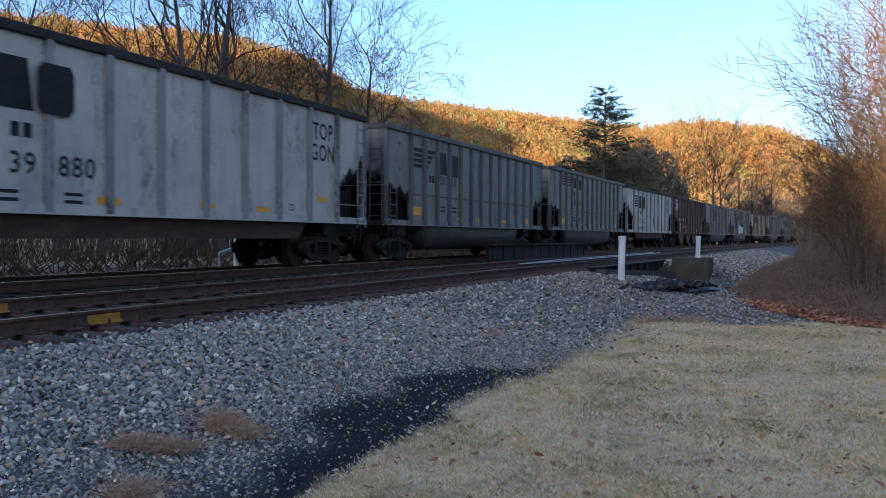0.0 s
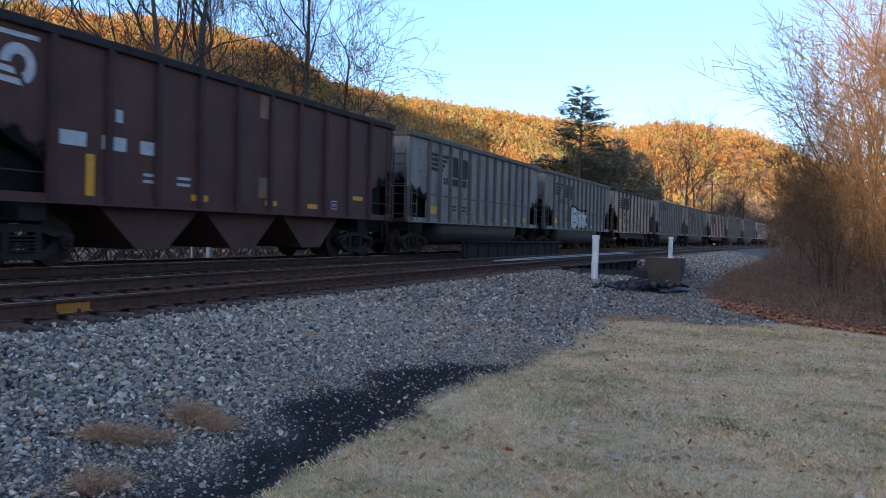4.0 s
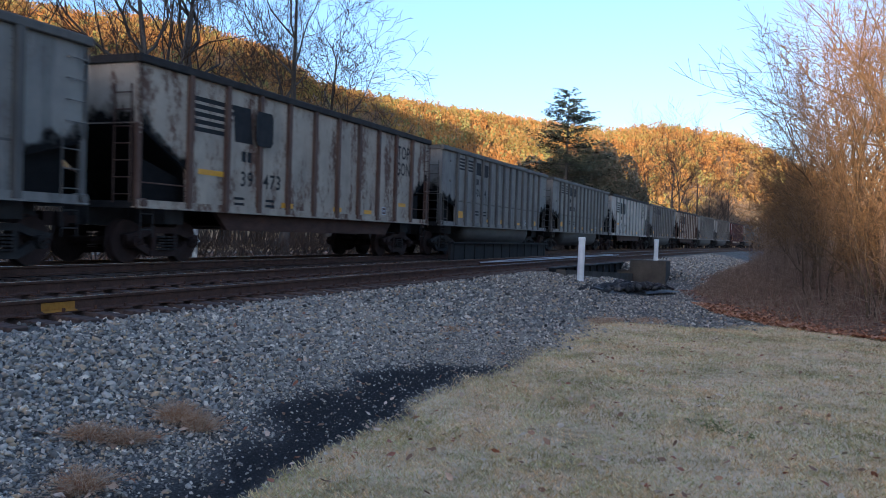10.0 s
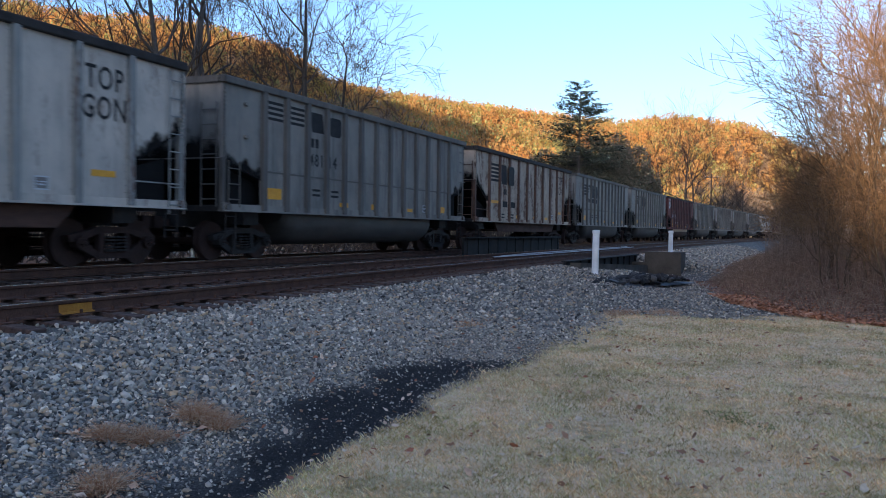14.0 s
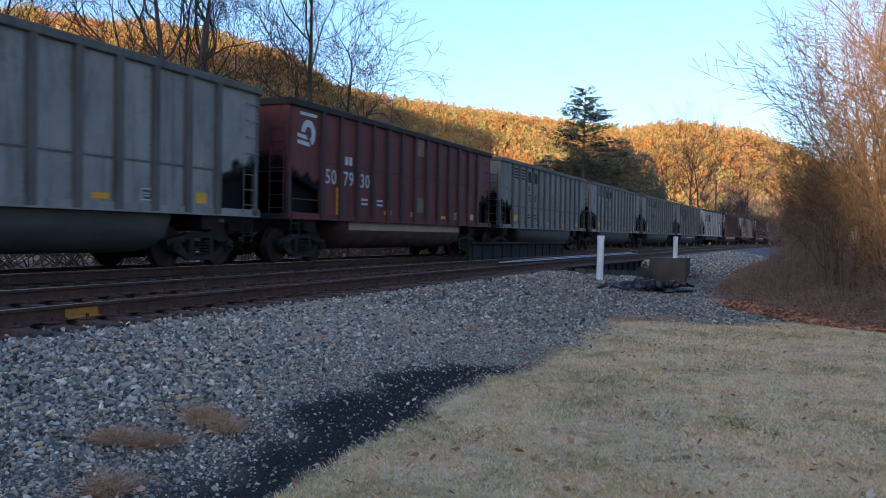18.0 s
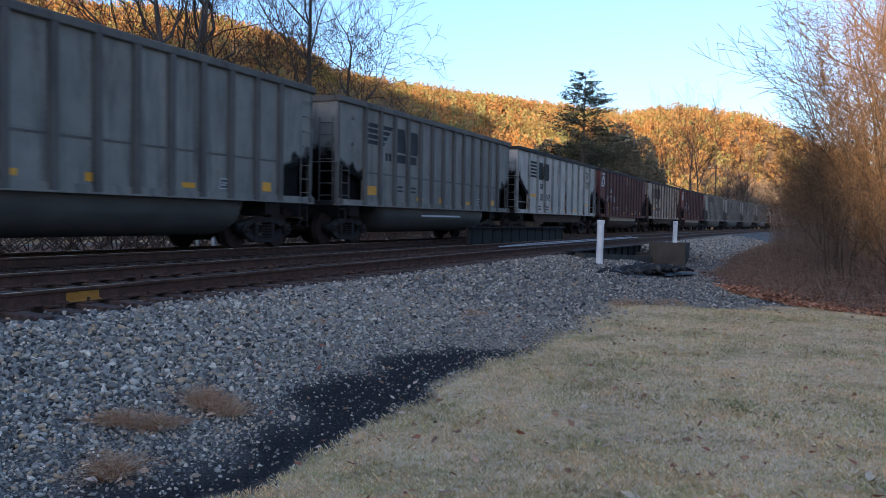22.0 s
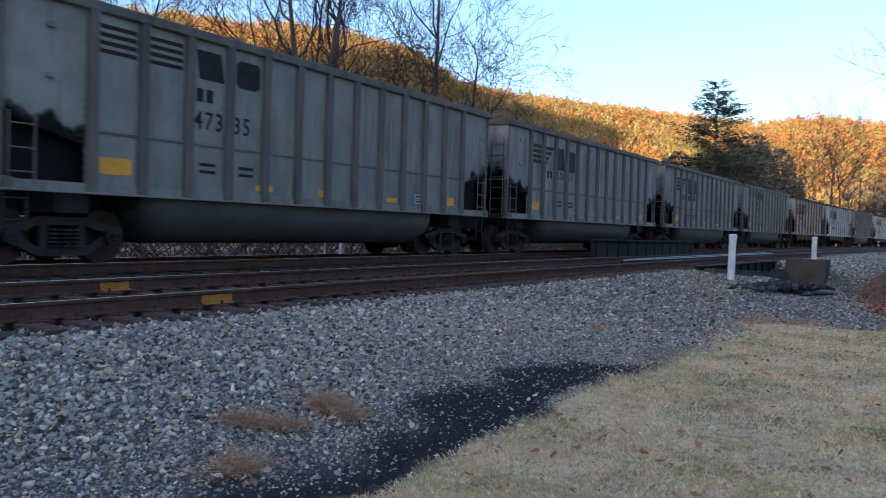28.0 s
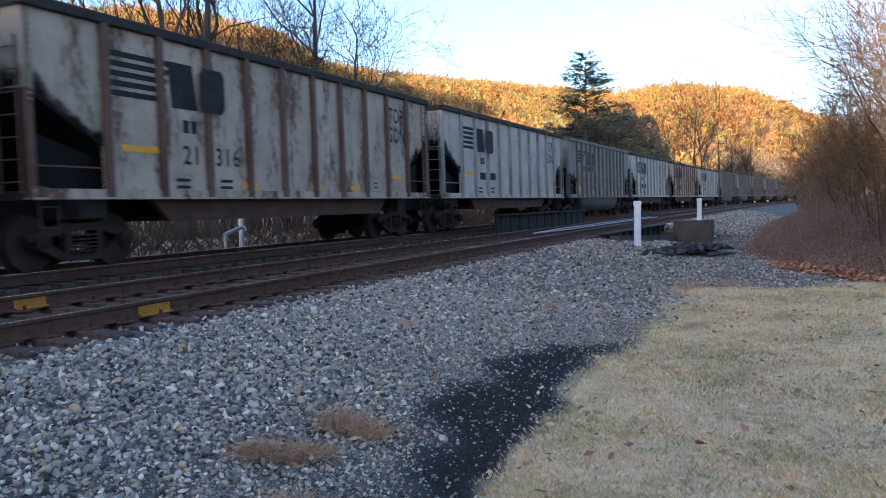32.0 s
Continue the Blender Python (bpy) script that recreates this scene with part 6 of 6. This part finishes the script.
def ballast():
    rng = np.random.RandomState(51)
    n1, n2, n3, n4 = 46000, 40000, 9000, 8000
    s = np.concatenate([rng.uniform(0.5, 13, n1), 13 + 37 * rng.uniform(0, 1, n2) ** 1.2, rng.uniform(-2, 45, n3), rng.uniform(42, 88, n4)])
    u = np.concatenate([rng.uniform(2.6, 7.2, n1), rng.uniform(-2.5, 7.2, n2), rng.uniform(7.2, 10.2, n3), rng.uniform(0.5, 7.2, n4)])
    size = np.concatenate([np.clip(rng.lognormal(-3.42, 0.36, n1), 0.015, 0.08), np.clip(rng.lognormal(-3.05, 0.3, n2), 0.026, 0.11), rng.uniform(0.04, 0.07, n3), rng.uniform(0.07, 0.15, n4)])
    size *= np.where(s < 12, np.interp(u, [2.8, 3.6, 5.2], [0.5, 0.62, 1.06]), np.interp(u, [2.8, 5.2], [0.85, 1.0]))
    (stone, coal, litter, _), p = cover_at(s, u)
    keep = (rng.uniform(0, 1, len(s)) < stone * (1 - np.interp(s, [3.2, 5.0], [0.84, 0.985]) * np.clip(coal * 1.3, 0, 1)) * (1 - litter)) & ~((s > 29.3) & (s < 42) & (u > 5.6))
    near = keep & (s < 13.5) & (u < 7.3)
    far = keep & ~near
    scatter("ballast_stones", "stone", "loose grey crushed-stone ballast beside the tracks", "ballast", s[near], u[near], size[near], 0.22, 0.6, 52)
    scatter("far_ballast_stones", "stone", "grey crushed-stone ballast under and along the tracks", "ballast", s[far], u[far], size[far], 0.22, 0.6, 54, far_stone_shape)
    # fine gravel between the coarse stones and the coal
    n = 24000
    s, u = rng.uniform(1.0, 13.5, n), 3.0 + 2.2 * rng.uniform(0, 1, n) ** 1.2
    (stone, coal, litter, _), p = cover_at(s, u)
    keep = rng.uniform(0, 1, n) < stone * (1 - 0.9 * coal) * np.interp(u, [3.4, 5.2], [1.0, 0.35])
    scatter("fine_gravel", "stone", "fine grey gravel between the ballast and the spilled coal", "gravel", s[keep], u[keep], rng.uniform(0.010, 0.026, int(keep.sum())), 0.2, 0.6, 56, far_stone_shape)
    n = 11000
    s, u = rng.uniform(0.5, 14, n), rng.uniform(2.7, 4.3, n)
    (stone, coal, *_), p = cover_at(s, u)
    keep = rng.uniform(0, 1, n) < coal
    chips = keep & (rng.uniform(0, 1, n) < 0.13)
    scatter("stone_chips", "stone", "small grey stone chips in the spilled coal", "gravel", s[chips] + 0.07, u[chips], np.clip(rng.lognormal(-4.55, 0.5, int(chips.sum())), 0.006, 0.04), 0.2, 0.6, 55, far_stone_shape)
    scatter("coal_grit", "grit", "spilled coal dust and grit beside the lawn", "coal", s[keep], u[keep], rng.uniform(0.005, 0.018, int(keep.sum())), 0.2, 0.6, 53)


ballast()


def lawn_blades():
    rng = np.random.RandomState(61)
    n = 320000
    r = 3.2 + 17.5 * rng.uniform(0, 1, n) ** 1.35
    a = np.radians(rng.uniform(-20, 36, n))
    x, y = r * np.sin(a) - 0.2, r * np.cos(a)
    stone, coal, litter, _ = covers(x, y)
    keep = rng.uniform(0, 1, n) > np.clip(stone * 1.15 + litter * 1.2, 0, 1)
    x, y, r = x[keep], y[keep], r[keep]
    n = len(x)
    patch = wave(x, y, 1.3, 9) + 0.6 * wave(x, y, 3.1, 4)
    h = rng.uniform(0.012, 0.040, n) * (1 + 0.25 * patch) * (0.9 + r * 0.02)
    w = rng.uniform(0.0014, 0.0030, n) * (0.6 + r / 7.0)
    z = height(x, y) - 0.004
    th = rng.uniform(0, 2 * np.pi, n)
    bend = rng.uniform(0.3, 1.4, n)[:, None] * h[:, None] * np.stack([np.cos(th + 1.2), np.sin(th + 1.2), np.zeros(n)], 1)
    side = np.stack([np.cos(th), np.sin(th), np.zeros(n)], 1) * w[:, None]
    p = np.stack([x, y, z], 1)
    up = np.stack([np.zeros(n), np.zeros(n), h], 1)
    v = np.stack([p - side, p + side, p + up * 0.6 + bend * 0.35 + side * 0.7, p + up + bend], 1).reshape(-1, 3)
    i = np.arange(n)[:, None] * 4
    f = np.concatenate([i + [[0, 1, 2]], i + [[0, 2, 3]]], 0)
    tagged(fast_mesh("lawn_grass", v, f, "blade"), "short straw-coloured dormant lawn grass", "grass", kind="stuff")


lawn_blades()


def leaf_litter():
    rng = np.random.RandomState(65)
    base = np.array([(-0.5, 0, 0.05), (-0.15, -0.28, 0.12), (0.3, -0.2, 0.0), (0.55, 0, 0.08), (0.3, 0.22, 0.1), (-0.15, 0.3, 0.0), (0, 0, -0.04)])
    bf = np.array([(0, 1, 6), (1, 2, 6), (2, 3, 6), (3, 4, 6), (4, 5, 6), (5, 0, 6)])

    def lay(name, mat, x, y, size, label):
        p = np.stack([x, y, height(x, y) + size * 0.16 + 0.018], 1)
        v, f = spread(base, bf, p, size, turns(rng, len(x), 0.35))
        tagged(fast_mesh(name, v, f, mat), label, "leaves", kind="stuff")

    n = 1000
    r, a = 3.5 + 15 * rng.uniform(0, 1, n) ** 0.9, np.radians(rng.uniform(-14, 34, n))
    x, y = r * np.sin(a), r * np.cos(a)
    lay("lawn_leaves", "leaf", x, y, rng.uniform(0.03, 0.085, n), "scattered dry brown leaves on the lawn")
    n = 150
    r, a = 3.6 + 13 * rng.uniform(0, 1, n) ** 0.8, np.radians(rng.uniform(-12, 34, n))
    x, y = r * np.sin(a), r * np.cos(a)
    k = covers(x, y)[0] < 0.2
    x, y, n = x[k], y[k], int(k.sum())
    lay("pale_leaves", "pale_leaf", x, y, rng.uniform(0.05, 0.10, n), "pale curled leaves lying on the lawn")
    n = 2600
    s = rng.uniform(16.5, 24, n)
    toe = np.interp(s, [14, 17, 18.5, 21, 27], [-5.0, -2.2, -0.5, 0.75, 2.3])
    u = toe + 0.35 - rng.exponential(0.55, n)
    p = np.array([along(b, c) for b, c in zip(s, u)])
    lay("bank_leaves", "orange_leaf", p[:, 0], p[:, 1], rng.uniform(0.06, 0.14, n), "drift of orange-brown leaves along the bank's foot")
    n = 5000
    s = rng.uniform(16, 60, n)
    toe = np.interp(s, TOE_S, TOE_U)
    u = toe - rng.exponential(2.5, n)
    p = np.array([along(b, c) for b, c in zip(s, u)])
    lay("bank_litter", "brown_leaf", p[:, 0], p[:, 1], rng.uniform(0.05, 0.12, n), "brown leaf litter on the overgrown bank")


leaf_litter()


def wispy_weed(s, u, wide, deep, h, seed):
    """A bushy dead weed: fine arching stems that end in a fuzz of seed heads, over a few fallen leaves."""
    rng = np.random.RandomState(200 + seed)
    p = along(s, u)
    root = thing("weed_clump", pose(p.x, p.y, ground_z(p.x, p.y), 0, 0, 90 - math.degrees(HEAD)), "bushy wisp of dead reddish weeds in the ballast", "weeds", "dry weed clumps")
    segs, tips = [], []
    for _ in range(230):
        a, k = rng.uniform(0, 2 * np.pi), rng.uniform(0, 1) ** 0.6
        q = np.array([math.cos(a) * wide * 0.5 * k, math.sin(a) * deep * 0.5 * k, 0.0])
        out = np.array([math.cos(a) * wide, math.sin(a) * deep, 0.0]) * rng.uniform(0.3, 2.1) * k
        z = h * rng.uniform(0.3, 1.2) * (1.15 - 0.55 * k)
        q1, q2 = q + out * 0.35 + [0, 0, z * 0.65], q + out + [0, 0, z]
        segs += [(*q, 0.0016, *q1, 0.0013), (*q1, 0.0013, *q2, 0.0008)]
        for _ in range(3):
            e = q2 + rng.normal(0, 0.022, 3)
            segs.append((*(q1 * 0.4 + q2 * 0.6), 0.0009, *e, 0.0006))
            tips.append(e)
    v, f = many_tubes(segs, 3)
    tagged(fast_mesh("dead_growth", v, f, "weed", root), kind="stuff")
    base = np.array([(-0.5, 0, 0), (0, -0.2, 0.1), (0.5, 0, 0), (0, 0.2, 0.1)])
    v, f = spread(base, np.array([(0, 1, 2), (0, 2, 3)]), np.array(tips), rng.uniform(0.006, 0.018, len(tips)), turns(rng, len(tips), 0.9))
    tagged(fast_mesh("seed_fuzz", v, f, "weed", root), kind="stuff")
    k = 26
    lp = np.stack([rng.normal(0, wide * 0.9, k), rng.normal(0, deep * 0.9, k), rng.uniform(0.02, 0.045, k)], 1)
    v, f = spread(base * [1, 1.6, 1], np.array([(0, 1, 2), (0, 2, 3)]), lp, rng.uniform(0.04, 0.09, k), turns(rng, k, 0.4))
    tagged(fast_mesh("caught_litter", v, f, "leaf", root), kind="stuff")


def weed_clump(s, u, wide, deep, h, seed, count, mat="weed", label="clump of dry reddish weeds in the ballast"):
    rng = np.random.RandomState(seed)
    p = along(s, u)
    z = ground_z(p.x, p.y)
    root = thing("weed_clump", pose(p.x, p.y, z, 0, 0, 90 - math.degrees(HEAD)), label, "weeds", "dry weed clumps")
    segs = []
    hubs = rng.uniform(-0.85, 0.85, (7, 2))
    for _ in range(count):
        a, k = rng.uniform(0, 2 * np.pi), rng.uniform(0, 1)
        mid = hubs[rng.randint(0, len(hubs))]
        q = np.array([mid[0] * wide + math.cos(a) * k * wide * 0.45, mid[1] * deep + math.sin(a) * k * deep * 0.5, 0.0])
        L = h * rng.uniform(0.4, 1.1) * (1.1 - 0.5 * k)
        b = rng.uniform(0, 2 * np.pi)
        d = np.array([math.cos(b), math.sin(b), 0]) * L * rng.uniform(0.5, 1.8)
        q1, q2 = q + d * 0.5 + [0, 0, L * 0.7], q + d * 1.1 + [0, 0, L * rng.uniform(0.6, 1.1)]
        segs += [(*q, 0.0022, *q1, 0.0018), (*q1, 0.0018, *q2, 0.001)]
        q3 = q1 + np.array([d[1], -d[0], 0]) * rng.uniform(-0.6, 0.6) + [0, 0, L * 0.25]
        segs.append((*q1, 0.0016, *q3, 0.0008))
    v, f = many_tubes(segs, 3)
    tagged(fast_mesh("dead_grass", v, f, mat, root), kind="stuff")
    lp = np.array([(s_[4], s_[5], s_[6]) for s_ in segs[1::3]])
    base = np.array([(-0.5, 0, 0), (0, -0.22, 0.1), (0.5, 0, 0), (0, 0.22, 0.1)])
    v, f = spread(base, np.array([(0, 1, 2), (0, 2, 3)]), lp[::2], rng.uniform(0.015, 0.05, len(lp[::2])), turns(rng, len(lp[::2]), 0.8))
    tagged(fast_mesh("dry_foliage", v, f, mat, root), kind="stuff")


for ws, wu, wa, wb, wh, k in ((5.32, 4.16, 0.13, 0.15, 0.15, 1), (5.26, 3.90, 0.12, 0.14, 0.13, 2), (4.55, 4.28, 0.12, 0.14, 0.10, 3), (4.66, 4.04, 0.12, 0.13, 0.10, 9), (3.80, 3.62, 0.16, 0.12, 0.13, 10)):
    wispy_weed(ws, wu, wa, wb, wh, k)
weed_clump(12.0, 4.43, 0.35, 0.15, 0.07, 4, 140)
weed_clump(9.22, 5.43, 0.20, 0.12, 0.06, 5, 80)
weed_clump(16.6, 2.9, 0.5, 0.35, 0.14, 6, 260)
weed_clump(7.62, 0.30, 0.42, 0.30, 0.04, 8, 190, "green_weed", "low dull-green weed patch in the lawn")
weed_clump(17.6, 2.2, 0.6, 0.30, 0.12, 7, 260)


def debris():
    """A heap of charred-looking scrap by the bridge."""
    rng = np.random.RandomState(77)
    p = along(26.2, 4.05)
    root = thing("scrap_heap", pose(p.x, p.y, ground_z(p.x, p.y), 0, 0, 90 - math.degrees(HEAD) - 18), "low heap of black scrap and dirt in the ballast", "scrap heap")
    nx, ny = 34, 10
    verts, faces = [], []
    for i in range(nx + 1):
        for j in range(ny + 1):
            a, b = i / nx, j / ny
            k = math.sin(math.pi * a) ** 0.5 * math.sin(math.pi * b)
            verts.append((-2.6 + 5.2 * a, -0.75 + 1.5 * b, -0.05 + k * (0.11 + 0.09 * math.sin(a * 9) * math.sin(a * 4 + 1)) + rng.uniform(-0.03, 0.03) * k))
    for i in range(nx):
        for j in range(ny):
            q = i * (ny + 1) + j
            faces.append((q, q + ny + 1, q + ny + 2, q + 1))
    raw("dirt", verts, faces, "coal", root)
    k = 420
    bx = rng.normal(0, 1, (k, 2)) * [1.05, 0.27]
    lp = np.stack([bx[:, 0], bx[:, 1], 0.06 + 0.14 * np.exp(-(bx[:, 0] / 1.6) ** 2) * rng.uniform(0.2, 1, k)], 1)
    bv, bf = stone_shape(300)
    v, f = spread(bv, bf, lp, rng.uniform(0.03, 0.14, k), turns(rng, k, 0.8))
    tagged(fast_mesh("clinker", v, f, "grit", root), kind="stuff")
    for i in range(12):
        L = rng.uniform(0.25, 0.9)
        q = pose(rng.uniform(-2.2, 2.2), rng.uniform(-0.5, 0.5), rng.uniform(0.10, 0.20), rng.uniform(-20, 20), rng.uniform(-16, 16), rng.uniform(0, 180))
        o = part("scrap_piece", boxed(-L / 2, L / 2, -0.06, 0.06, -0.03, 0.03, bevel=0.012), ("coal", "black", "rusty_under")[i % 3], root)
        o.matrix_basis = q


debris()


# ---------------------------------------------------------------- what moves
# where the far end of car 0 stands along the line, second by second of the clip
RUN_T = [0, 6, 9, 13, 19, 23, 28, 29, 31, 32]
RUN_S = [20.98, -71.2, -117.9, -180.4, -273.8, -336.1, -414.8, -430.6, -461.6, -477.1]


def run(t):
    return float(np.interp(t, RUN_T, RUN_S))


def roll_wheels():
    """All wheelsets of one place under the car turn alike: one is keyed, the others take over its keys."""
    groups = {}
    for w in WHEELS:
        groups.setdefault(round(w.location.x, 2), []).append(w)
    for x, wheels in groups.items():
        rows, t = [], 0.0
        while t <= 32.0 + 1e-6:
            turn = math.degrees((run(0) - run(t)) / 0.457)
            rows.append((t, pose(x, 0, 0.457, 0, -turn, 0)))
            t += 1 / 30
        first = wheels[0]
        walk(first, rows)
        for w in wheels[1:]:
            w.rotation_mode = "QUATERNION"
            ad = w.animation_data_create()
            ad.action = first.animation_data.action
            ad.action_slot = first.animation_data.action_slot


def motions():
    for n, car in CARS.items():
        rows = []
        for t in range(0, 33):
            s = run(t) + PITCH * n - HALF
            rows.append((float(t), on_track(s, C_FAR, RAIL_FAR)))
        walk(car, rows)
    roll_wheels()


motions()
